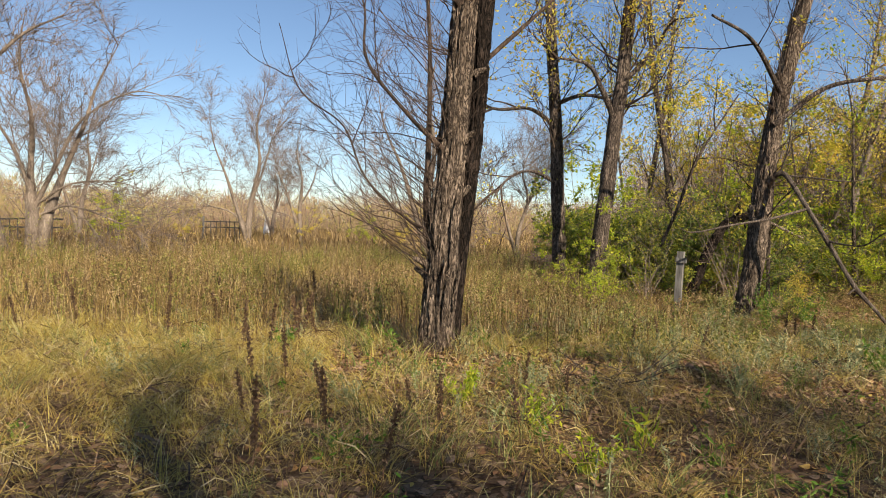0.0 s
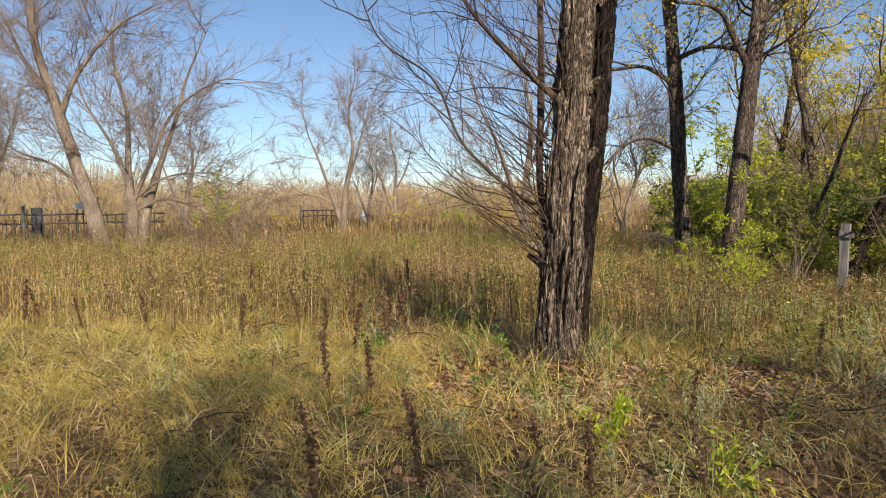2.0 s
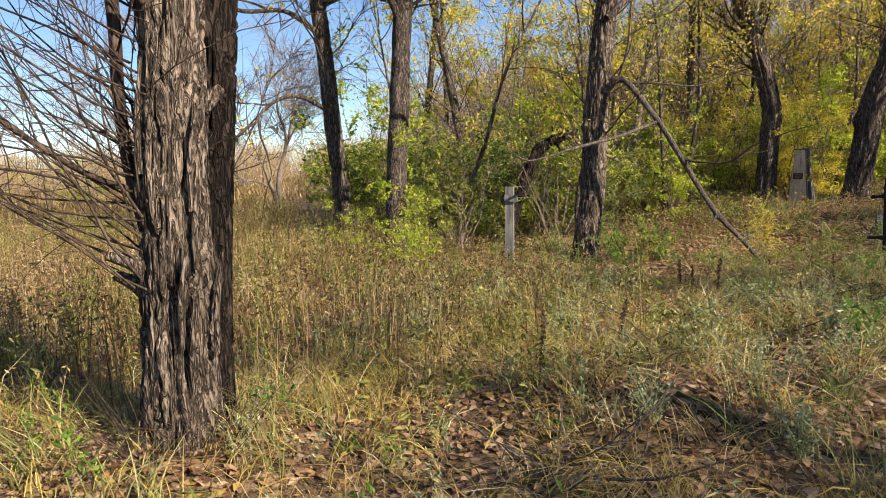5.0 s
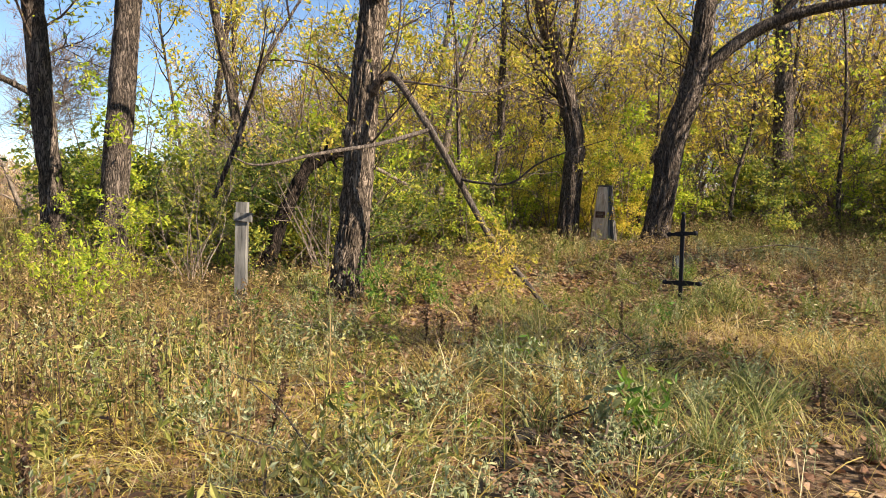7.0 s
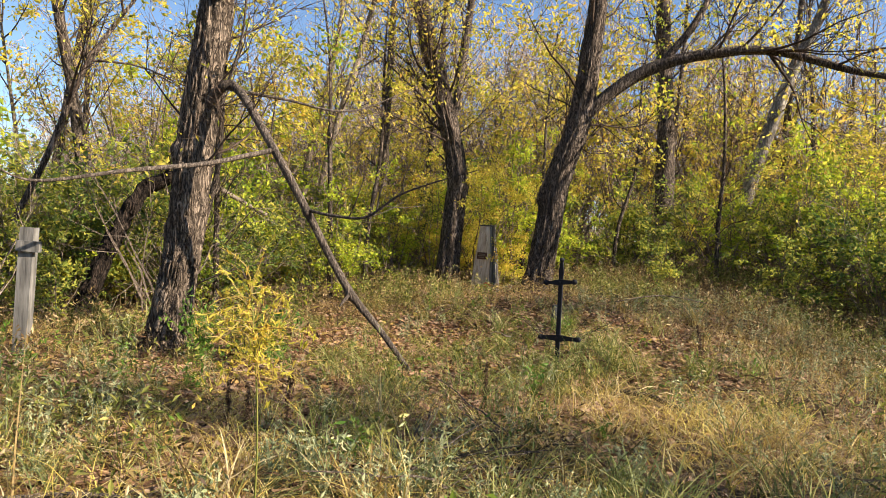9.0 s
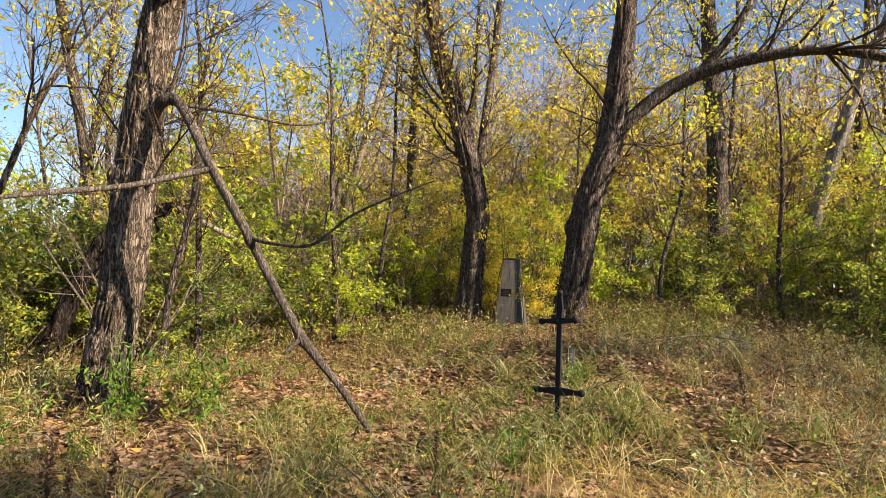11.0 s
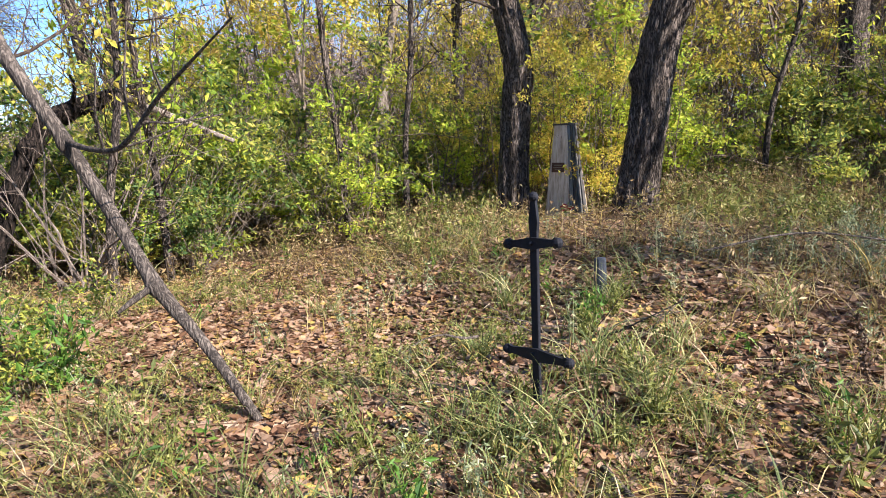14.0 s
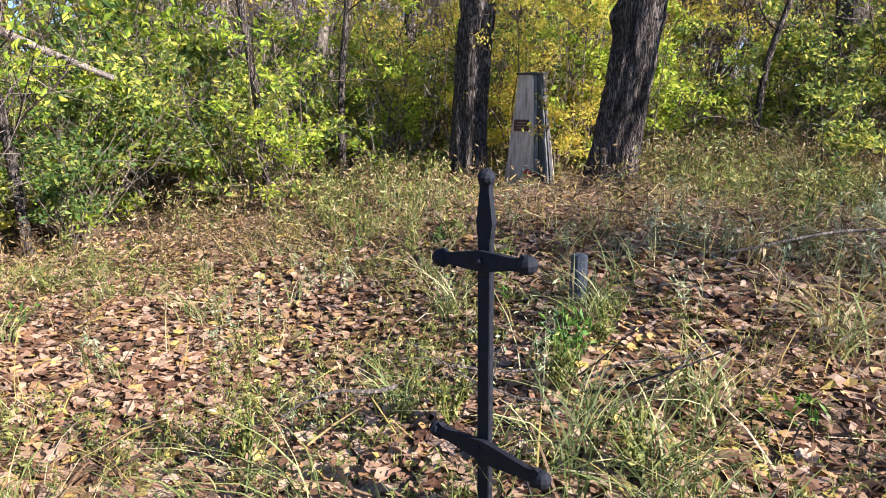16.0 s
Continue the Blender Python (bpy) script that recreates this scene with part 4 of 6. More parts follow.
def board(x0, x1, w0, w1, z0, z1, thick, rng, tilt=0.0):
    """A worn plank from (x0, z0) to (x1, z1), standing in the plane y = 0."""
    bm = bmesh.new()
    rows = []
    for q in range(7):
        u = q / 6
        x, z, w = x0 + (x1 - x0) * u, z0 + (z1 - z0) * u, w0 + (w1 - w0) * u
        e = [rng.normal(0, 0.0025) for _ in range(4)]
        rows.append([bm.verts.new(c) for c in ((x - w / 2 + e[0], 0, z), (x + w / 2 + e[1], 0, z), (x + w / 2 + e[1], thick, z), (x - w / 2 + e[0], thick, z))])
    for r, s in zip(rows[:-1], rows[1:]):
        for q in range(4):
            bm.faces.new((r[q], r[(q + 1) % 4], s[(q + 1) % 4], s[q]))
    bm.faces.new(rows[0][::-1])
    bm.faces.new(rows[-1])
    bmesh.ops.recalc_face_normals(bm, faces=bm.faces)
    return bm


def obelisk():
    """Tapered wooden grave pyramid: plank faces, open slats on one side, a small plaque."""
    rng = np.random.default_rng(21)
    cx, cy = 12.62, 16.28
    z0 = gz(cx, cy) - 0.05
    top = thing("grave_obelisk", (cx, cy, z0), "weathered wooden grave obelisk with a brown plaque, leaning slightly", "grave marker")
    turn = Matrix.Rotation(radians(-76), 4, "Z")
    H, B, T = 1.33, 0.215, 0.10
    tilt = math.atan2(B - T, H)
    for side in range(4):
        rot = turn @ Matrix.Rotation(side * math.pi / 2, 4, "Z")
        count = 2 if side in (0, 2) else 4
        for q in range(count):
            c = (q + 0.5) / count * 2 - 1
            w = 2 / count * (0.985 if count == 2 else 0.7)
            bm = board(c * B, c * T, w * B, w * T, 0, H + rng.uniform(-0.01, 0.01), 0.022, rng)
            bm.transform(rot @ Matrix.Translation((0, -B - 0.012, 0)) @ Matrix.Rotation(-tilt, 4, "X"))
            part("plank", bm, OLD_BOARD if count == 2 else (GREY_WOOD, DARK_BOARD)[q % 2], top)
    bm = bmesh.new()
    bmesh.ops.create_cube(bm, size=1, matrix=turn @ Matrix.Translation((0, 0, H + 0.005)) @ Matrix.Diagonal((2 * T + 0.05, 2 * T + 0.05, 0.024, 1)))
    bmesh.ops.bevel(bm, geom=bm.edges[:], offset=0.004, segments=1, affect="EDGES")
    part("cap_board", bm, DARK_BOARD, top)
    lift = 0.76
    out = Matrix.Translation((0, -(B - (B - T) * lift / H) - 0.026, lift)) @ Matrix.Rotation(-tilt, 4, "X")
    bm = bmesh.new()
    bmesh.ops.create_cube(bm, size=1, matrix=turn @ out @ Matrix.Diagonal((0.21, 0.012, 0.13, 1)))
    bmesh.ops.bevel(bm, geom=bm.edges[:], offset=0.003, segments=1, affect="EDGES")
    plaque = part("plaque", bm, PLAQUE, top, "small brown nameplate")
    for z, w in ((0.03, 0.13), (0.0, 0.15), (-0.03, 0.10)):
        bm = bmesh.new()
        bmesh.ops.create_cube(bm, size=1, matrix=turn @ out @ Matrix.Translation((0, -0.008, z)) @ Matrix.Diagonal((w, 0.003, 0.012, 1)))
        part("letter_line", bm, LETTER, plaque)


obelisk()


def red_flower():
    x, y = 12.36, 16.0
    top = thing("artificial_flower", (x, y, gz(x, y)), "faded red artificial flower lying at the grave marker's foot", "flower")
    V, F = tubes(np.array([[(0, 0, 0), (0.02, 0.0, 0.06), (0.03, 0.01, 0.13)]], float), np.full((1, 3), 0.004), 5)
    np_part("stem", V, F, LEAF_HERB, top)
    rng = np.random.default_rng(3)
    V, F = kites(rng, np.array([[0.03, 0.01, 0.15]]) + rng.normal(0, 0.025, (22, 3)), np.full(22, 0.07), 0.8)
    np_part("petals", V, F, RED, top)


red_flower()


def wooden_post():
    """Remains of a wooden cross: a grey upright with the stump of its arm."""
    x, y = 4.62, 14.6
    top = thing("wooden_grave_post", (x, y, gz(x, y) - 0.05), "weathered grey wooden grave post with a short crosspiece stub", "grave post")
    turn = Matrix.Rotation(radians(-38), 4, "Z") @ Matrix.Rotation(radians(1.5), 4, "Y")
    for nm, size, at in (("upright", (0.125, 0.10, 1.22), (0, 0, 0.6)), ("arm_stub", (0.2, 0.06, 0.10), (0.03, -0.055, 1.04))):
        bm = bmesh.new()
        bmesh.ops.create_cube(bm, size=1)
        bmesh.ops.subdivide_edges(bm, edges=bm.edges[:], cuts=3, use_grid_fill=True)
        bm.transform(turn @ Matrix.Translation(at) @ Matrix.Diagonal((*size, 1)))
        for v in bm.verts:
            v.co += Vector(noise.noise_vector(v.co * 9)) * 0.006
        part(nm, bm, GREY_WOOD, top)


wooden_post()


def grave_stub():
    x, y = 9.9, 12.55
    top = thing("grave_stake", (x, y, gz(x, y) - 0.05), "short grey stake of a broken grave marker in the grass", "grave stake")
    bm = bmesh.new()
    bmesh.ops.create_cone(bm, cap_ends=True, segments=14, radius1=0.05, radius2=0.043, depth=0.31, matrix=Matrix.Translation((0, 0, 0.155)))
    bmesh.ops.bevel(bm, geom=[e for e in bm.edges if e.calc_face_angle(0) > 1], offset=0.006, segments=2, affect="EDGES")
    for v in bm.verts:
        v.co += Vector(noise.noise_vector(v.co * 14)) * 0.005
    part("stake", bm, STONE, top)


grave_stub()


def stuff(name, pieces, mat, label, category):
    V, F = joined(pieces) if isinstance(pieces, list) else pieces
    return tagged(np_part(name, V, F, mat), label, category, kind="stuff")


# ---- far meadow: fence, markers, woods ----
def far_fence(points, label):
    x0, y0 = points[0]
    top = thing("meadow_fence", (x0, y0, 0), label, "fence")
    rng = np.random.default_rng(5)
    for (ax, ay), (bx, by) in zip(points[:-1], points[1:]):
        L = math.hypot(bx - ax, by - ay)
        for z in (0.95, 1.3):
            P = np.array([[(ax - x0, ay - y0, z + rng.normal(0, 0.03)), ((ax + bx) / 2 - x0, (ay + by) / 2 - y0, z), (bx - x0, by - y0, z + rng.normal(0, 0.03))]])
            V, F = tubes(P, np.full((1, 3), 0.04), 6)
            np_part("rail", V, F, DARK_BOARD, top)
        for q in range(int(L / 0.3)):
            u = (q + 0.5) * 0.3 / L
            x, y = ax + (bx - ax) * u - x0, ay + (by - ay) * u - y0
            h = rng.uniform(1.25, 1.5)
            V, F = tubes(np.array([[(x, y, 0), (x + rng.normal(0, 0.03), y, h)]]), np.full((1, 2), 0.028), 4)
            np_part("picket", V, F, DARK_BOARD, top)
        V, F = tubes(np.array([[(ax - x0, ay - y0, 0), (ax - x0, ay - y0, 1.65)]]), np.full((1, 2), 0.07), 8)
        np_part("post", V, F, GREY_WOOD, top)


far_fence([(-22.6, 27.0), (-20.4, 27.6), (-17.8, 28.4), (-15.2, 29.0)], "dark wooden picket fence round an old grave plot")
far_fence([(-15.0, 45.0), (-12.6, 46.0)], "low dark fence in the far meadow")


def marker(name, x, y, w, d, h, mat, label, category):
    top = thing(name, (x, y, gz(x, y)), label, category)
    bm = bmesh.new()
    bmesh.ops.create_cube(bm, size=1, matrix=Matrix.Translation((0, 0, h / 2)) @ Matrix.Diagonal((w, d, h, 1)))
    bmesh.ops.bevel(bm, geom=bm.edges[:], offset=min(w, d) * 0.15, segments=2, affect="EDGES")
    part("slab", bm, mat, top)
    bm = bmesh.new()
    bmesh.ops.create_cube(bm, size=1, matrix=Matrix.Translation((0, 0, 0.1)) @ Matrix.Diagonal((w * 1.3, d * 1.6, 0.2, 1)))
    part("plinth", bm, STONE, top)


marker("headstone", -20.6, 28.6, 0.45, 0.16, 1.6, STONE, "grey headstone behind the picket fence", "headstone")


def white_board(x, y):
    top = thing("white_sign", (x, y, gz(x, y)), "white board on two posts behind the fence", "sign")
    bm = bmesh.new()
    bmesh.ops.create_cube(bm, size=1, matrix=Matrix.Translation((0, 0, 1.68)) @ Matrix.Diagonal((0.75, 0.04, 0.24, 1)))
    bmesh.ops.bevel(bm, geom=bm.edges[:], offset=0.008, segments=1, affect="EDGES")
    part("board", bm, WHITE, top)
    for s in (-0.3, 0.3):
        V, F = tubes(np.array([[(s, 0.05, 0), (s, 0.05, 1.75)]]), np.full((1, 2), 0.035), 6)
        np_part("post", V, F, GREY_WOOD, top)


white_board(-18.6, 28.7)



def white_obelisk():
    x, y = -15.67, 63.8
    top = thing("white_obelisk", (x, y, gz(x, y)), "white painted pyramid grave monument in the far meadow", "grave monument")
    bm = bmesh.new()
    bmesh.ops.create_cone(bm, cap_ends=True, segments=4, radius1=0.34, radius2=0.12, depth=1.6, matrix=Matrix.Translation((0, 0, 0.8)))
    part("pyramid", bm, WHITE, top)


white_obelisk()


def far_woods():
    rng = np.random.default_rng(77)
    pieces, stems = [], []
    for k in range(510):
        az = radians(rng.uniform(-75, 22) if k < 430 else rng.uniform(22, 80))
        d = rng.uniform(75, 150)
        x, y = d * math.sin(az), d * math.cos(az)
        big = 1.0 + 1.2 * max(0.0, min(1.0, (-az - 0.45) / 0.5))
        h = rng.uniform(3.2, 6.2) * (d / 100) * big
        n = 360
        u = rng.uniform(0.0, 1, n) ** 1.2
        r = h * 0.5 * np.sqrt(np.sin(np.pi * np.clip(u, 0.05, 0.97)))
        a = rng.uniform(0, 2 * math.pi, n)
        q = rng.uniform(0, 1, n) ** 0.5
        C = np.stack([x + r * q * np.cos(a), y + r * q * np.sin(a), 0.85 * u * h], 1)
        way = np.stack([np.cos(a) * 0.5, np.sin(a) * 0.5, np.ones(n)], 1) + rng.normal(0, 0.6, (n, 3))
        pieces.append(spikes(C, way, rng.uniform(0.3, 1.0, n) * h / 5, 0.035))
        pieces.append(kites(rng, C[:200] + rng.normal(0, 0.3, (200, 3)), rng.uniform(0.12, 0.3, 200), 0.6))
        P = grow(rng, np.repeat([[x, y, 0.0]], 5, 0), np.stack([rng.normal(0, 0.3, 5), rng.normal(0, 0.3, 5), np.ones(5)], 1), np.full(5, h * 1.1), 5, 0.1)
        stems.append(tubes(P, taper(np.full(5, 0.06), 5, 0.3), 3))
    V, F = joined(pieces)
    ob = np_part("far_woods", V, F, FAR_HAZED_BROWN)
    tagged(ob, "distant band of brown and yellow autumn woods, aerial haze put into the colour", "woods", kind="stuff")
    V, F = joined(stems)
    ob = np_part("far_wood_stems", V, F, TWIG_GREY)
    tagged(ob, "thin grey stems of the distant woods", "woods", kind="stuff")


far_woods()


def wood_depth():
    """The depth of the wood behind its edge: many stems, twigs and thin leaves."""
    rng = np.random.default_rng(78)
    leaf, dry, haze, tw = [], [], [], []
    for n in range(380):
        az, d = radians(rng.uniform(14, 82)), rng.uniform(22, 52)
        x, y = 3 + d * math.sin(az), 7 + d * math.cos(az)
        h = rng.uniform(5.5, 9.0) if az > 1.0 else (rng.uniform(7.0, 11.5) if az > 0.55 else rng.uniform(4.5, 7.0))
        g0 = gz(x, y)
        S = 5
        P = grow(rng, np.repeat([[x, y, g0]], S, 0), np.stack([rng.normal(0, 0.25, S), rng.normal(0, 0.25, S), np.ones(S)], 1), h * rng.uniform(0.7, 1.0, S), 5, 0.1)
        tw.append(tubes(P, taper(rng.uniform(0.015, 0.05, S), 5, 0.25), 3))
        at, way, _, _ = sprout(rng, P, 22, 0.2, 1.0, 0.8)
        Q = grow(rng, at, way, rng.uniform(0.6, 1.8, 22), 3, 0.18, (0, 0, 0.05))
        tw.append(tubes(Q, taper(np.full(22, 0.016), 3, 0.4), 3))
        at, way, _, _ = sprout(rng, Q, 220, 0.0, 1.0, 0.7)
        haze.append(spikes(at + rng.normal(0, 0.25, at.shape), way + [0, 0, 0.3], rng.uniform(0.3, 1.1, 220), 0.012))
        if az > 0.5 and (n % 2 == 0 or (az > 0.8 and n % 3 == 0)):
            at, _, _, _ = sprout(rng, Q, 50, 0.1, 1.0)
            at = clumped(rng, at, 6, 0.22)
            leaf.append(kites(rng, at, rng.uniform(0.13, 0.3, len(at)), 0.45))
        else:
            at, _, _, _ = sprout(rng, Q, 90, 0.1, 1.0)
            dry.append(kites(rng, at + rng.normal(0, 0.3, at.shape), rng.uniform(0.10, 0.24, len(at)), 0.45))
    stuff("deep_wood_leaves", leaf, LEAF_YELLOW, "yellow leaves in the depth of the wood", "woods")
    stuff("deep_wood_brown_leaves", dry, HAZE_LEAF, "brown leaves in the depth of the wood, bright haze put into their pale colour", "woods")
    stuff("deep_wood_twigs", haze, TWIG_BACKLIT, "bare twigs in the depth of the wood, sky backlight put into their pale colour", "woods")
    stuff("deep_wood_stems", tw, BRUSH, "grey stems and twigs in the depth of the wood", "woods")


wood_depth()


# ---- shrubs and saplings of the wood's edge ----
def shrub_model(seed, h, leaves, size, mat, stems=9, slim=1.0, label="dense green shrub with small turning leaves", bark=BRUSH):
    rng = np.random.default_rng(seed)
    top = thing("shrub", (0, 0, -50), label, "shrub", "wood edge shrubs")
    P = grow(rng, rng.normal(0, 0.1, (stems, 3)) * [1, 1, 0], np.stack([rng.normal(0, 0.45 * slim, stems), rng.normal(0, 0.45 * slim, stems), np.ones(stems)], 1), h * rng.uniform(0.6, 1.05, stems), 6, 0.14, (0, 0, 0.03))
    V1, F1 = tubes(P, taper(rng.uniform(0.009, 0.02, stems) * h / 2.5, 6, 0.2), 4)
    at, way, _, _ = sprout(rng, P, stems * 7, 0.12, 1.0, 0.9)
    Q = grow(rng, at, way, h * rng.uniform(0.15, 0.42, len(at)), 4, 0.2, (0, 0, 0.05))
    V2, F2 = tubes(Q, taper(np.full(len(at), 0.006), 4, 0.3), 3)
    at, way, _, _ = sprout(rng, Q, stems * 9, 0.2, 1.0, 0.8)
    R = grow(rng, at, way, h * rng.uniform(0.06, 0.18, len(at)), 3, 0.2)
    V3, F3 = tubes(R, taper(np.full(len(at), 0.0035), 3, 0.4), 3)
    V, F = joined([(V1, F1), (V2, F2), (V3, F3)])
    tagged(np_part("brushwood", V, F, bark, top), kind="stuff")
    some = R[rng.permutation(len(R))[: int(len(R) * 0.62)]]
    at, _, _, _ = sprout(rng, some, leaves // 9, 0.1, 1.0)
    at = clumped(rng, at, 9, 0.055 + 0.014 * h)
    V, F = kites(rng, at, size * rng.uniform(0.55, 1.35, len(at)), 0.46, flat=0.35, droop=0.35)
    tagged(np_part("foliage", V, F, mat, top), kind="stuff")
    return top


MODELS = [
    shrub_model(1, 2.6, 1700, 0.112, LEAF_GREEN),
    shrub_model(2, 2.2, 1700, 0.108, LEAF_GREEN, 12),
    shrub_model(3, 3.0, 2000, 0.108, LEAF_LIME, 9, 0.8, "lime green shrub with thin arching stems"),
    shrub_model(4, 4.6, 2600, 0.1, LEAF_YELLOW, 6, 0.5, "slender sapling with yellow autumn leaves"),
    shrub_model(5, 5.5, 2200, 0.105, LEAF_YELLOW, 5, 0.4, "tall thin sapling with yellow autumn leaves"),
    shrub_model(6, 3.4, 500, 0.06, LEAF_LIME, 12, 0.8, "half-bare grey thicket with few leaves", TWIG_GREY),
    shrub_model(7, 2.3, 2600, 0.092, LEAF_DEEP, 12, label="dense dark green shrub with small leaves"),
]
USED = set()


def plant(model, x, y, s, turn):
    m = pose(x, y, gz(x, y) - 0.03, 0, 0, turn) @ Matrix.Scale(s, 4)
    src = MODELS[model]
    if model not in USED:
        USED.add(model)
        src.matrix_world = m
        return src
    ob = copy_thing(src, m)
    ob.scale = (s, s, s)
    return ob


EDGE = smooth_path([(3.2, 20.5), (5.0, 17.6), (7.6, 17.4), (10.6, 17.9), (14.0, 18.2), (15.8, 16.2), (16.6, 13.4), (16.6, 11.4), (16.8, 9.8)], 60)
rng = np.random.default_rng(12)
for n in range(140):
    q = EDGE[rng.integers(0, 59)]
    out = np.array([0.35, 0.94]) if q[0] < 12 else (np.array([0.75, 0.66]) if q[0] < 15.5 else np.array([0.97, 0.1]))
    depth = rng.uniform(0, 1) ** 1.3 * 9.0
    x, y = q + out * depth + rng.normal(0, 0.5, 2)
    if depth < 2.2:
        k = rng.choice([0, 1, 2, 5], p=[0.4, 0.33, 0.17, 0.1] if q[0] < 13 else [0.18, 0.17, 0.5, 0.15])
        s = rng.uniform(0.55, 1.0)
    else:
        k = rng.choice([0, 2, 3, 4, 5], p=[0.3, 0.16, 0.2, 0.14, 0.2])
        s = rng.uniform(0.8, 1.35)
    if x < 6.5 and k in (3, 4):
        k, s = (5, s * 0.8) if n % 2 else (6, s * 0.75)
    if q[0] > 15.5 and depth > 2.2 and n % 2:
        continue
    if q[0] > 15.5 and depth > 2.2:
        k, s = int(3 + n % 2), s * 0.62
    plant(k, x, y, s, rng.uniform(0, 360))
for k, x, y, s in ((2, 3.6, 15.8, 0.38), (5, 4.5, 16.2, 0.5), (2, 2.8, 16.8, 0.36), (0, 5.3, 16.4, 0.55), (5, 6.6, 16.6, 0.75), (6, 7.8, 17.0, 0.65), (3, 12.75, 16.75, 0.5), (3, 13.05, 17.0, 0.55), (3, 12.4, 17.6, 0.55), (2, 3.0, 14.6, 0.28), (1, 6.28, 13.5, 0.36), (3, 13.3, 16.6, 0.45), (0, 14.2, 13.6, 0.55), (1, 15.0, 11.6, 0.6), (0, 15.3, 9.6, 0.7), (6, 15.2, 10.3, 0.95), (6, 15.9, 9.3, 1.05), (6, 7.4, 18.2, 1.0), (6, 8.6, 18.6, 1.1), (6, 6.2, 18.0, 0.9), (2, 13.1, 17.6, 0.75), (3, 13.9, 17.3, 0.5), (2, 11.4, 17.7, 0.65), (2, 14.9, 16.6, 0.7), (3, 12.2, 18.3, 0.6), (2, 10.0, 17.4, 0.6), (3, 14.6, 17.9, 0.6), (5, -12.7, 23.3, 0.55), (5, -13.9, 23.2, 0.5), (5, -11.7, 24.0, 0.45), (2, -18.4, 39.7, 1.15), (3, -15.6, 44.0, 0.5), (3, -9.0, 50.0, 0.55), (3, -20.5, 46.0, 0.6), (2, -4.5, 47.0, 0.75), (3, -2.0, 44.0, 0.55)):
    plant(k, x, y, s, rng.uniform(0, 360))
# thin trunks deep in the wood
for n in range(20):
    az, d = radians(rng.uniform(8, 88)), rng.uniform(15, 30)
    x, y = 2.9 + d * math.sin(az), 7.3 + d * math.cos(az)
    if x < 6 or y < 4:
        continue
    lean = rng.normal(0, 0.12)
    g0 = gz(x, y)
    r = rng.uniform(0.05, 0.13)
    tree((x, y), "thin bare-stemmed tree deep in the wood", [([(x, y, g0 - 0.1, r), (x + lean * 2, y + rng.normal(0, 0.2), g0 + 3, r * 0.85), (x + lean * 6, y, g0 + 6.5, r * 0.6), (x + lean * 8, y, g0 + 9.5, 0.02)], dict(rings=30, sides=10), BARK_GREY if n % 4 == 0 else BARK_DARK)],
         shoots=[(22, 2.0, 0.25, 0.7, 0.12, (0, 0, 0.08), 0.02, 8), (120, 1.1, 0.2, 0.7, 0.15, UP, 0.008, 6)], leaves=(1100, 0.085, LEAF_YELLOW, 0.3), seed=100 + n, group="wood trunks")


# crooked thin stems standing in the edge shrubs
for n, (x, y, lean, h) in enumerate(((6.9, 16.3, 0.10, 4.6), (7.5, 16.8, -0.06, 5.2), (9.8, 17.3, -0.1, 5.4), (14.4, 16.9, 0.16, 5.0), (15.6, 15.4, 0.2, 5.5), (16.6, 13.6, -0.12, 5.2), (10.9, 17.8, 0.05, 5.6))):
    g0 = gz(x, y)
    tree((x, y), "crooked thin dark stem among the edge shrubs", [([(x, y, g0 - 0.1, 0.05), (x + lean * 0.6, y, g0 + 0.5 * h * 0.4, 0.042), (x + lean * 2.4, y - 0.15, g0 + h * 0.45, 0.036), (x + lean * 3.0, y - 0.1, g0 + h * 0.75, 0.024), (x + lean * 5.0, y, g0 + h, 0.008)], dict(rings=36, sides=9, relief=0.006), BARK_DARK)],
         shoots=[(16, 1.3, 0.2, 0.8, 0.17, UP, 0.012, 8), (90, 0.7, 0.15, 0.7, 0.15, UP, 0.005, 5), (200, 0.35, 0.1, 0.7, 0.15, UP, 0.003, 3)], leaves=(360, 0.09, LEAF_YELLOW if n % 3 == 0 else LEAF_LIME, 0.12), seed=200 + n, group="wood trunks")


# ---- meadow growth ----
def litter_zone(x, y):
    a = np.exp(-(((x - 7.6) / 2.6) ** 2 + ((y - 12.9) / 2.6) ** 2) ** 2)
    return np.clip(a + near(x, y, 5.9, 11.4, 1.5) * 0.6 + 1.2 * near(x, y, -0.7, 8.8, 0.95) + near(x, y, 2.8, 9.4, 1.5) * 0.7 + near(x, y, 9.7, 11.7, 1.5) * 0.65 + near(x, y, 4.4, 11.4, 1.2) * 0.5 + near(x, y, 7.5, 15.4, 1.6) * 0.8, 0, 1)


def open_meadow(x, y):
    """1 in the tall weeds beyond the double tree, 0 on the trodden side and under the wood."""
    return ease(9.6, 12.0, y + 0.12 * np.abs(x + 2)) * (1 - ease(1.5, 4.5, x - 0.05 * (y - 10)))


rng = np.random.default_rng(40)
# matted straw grass in tussocks
def tussocks(n, x0, x1, y0, y1, density, each, spread):
    T = scatter(rng, n, x0, x1, y0, y1, density)
    B = np.repeat(T, each, 0) + rng.normal(0, spread, (len(T) * each, 3)) * [1, 1, 0]
    B[:, 2] = ground_z(B[:, 0], B[:, 1])
    return T, B, np.repeat(rng.uniform(0, 1, len(T)), each), np.repeat(rng.uniform(0, 2 * math.pi, len(T)), each)


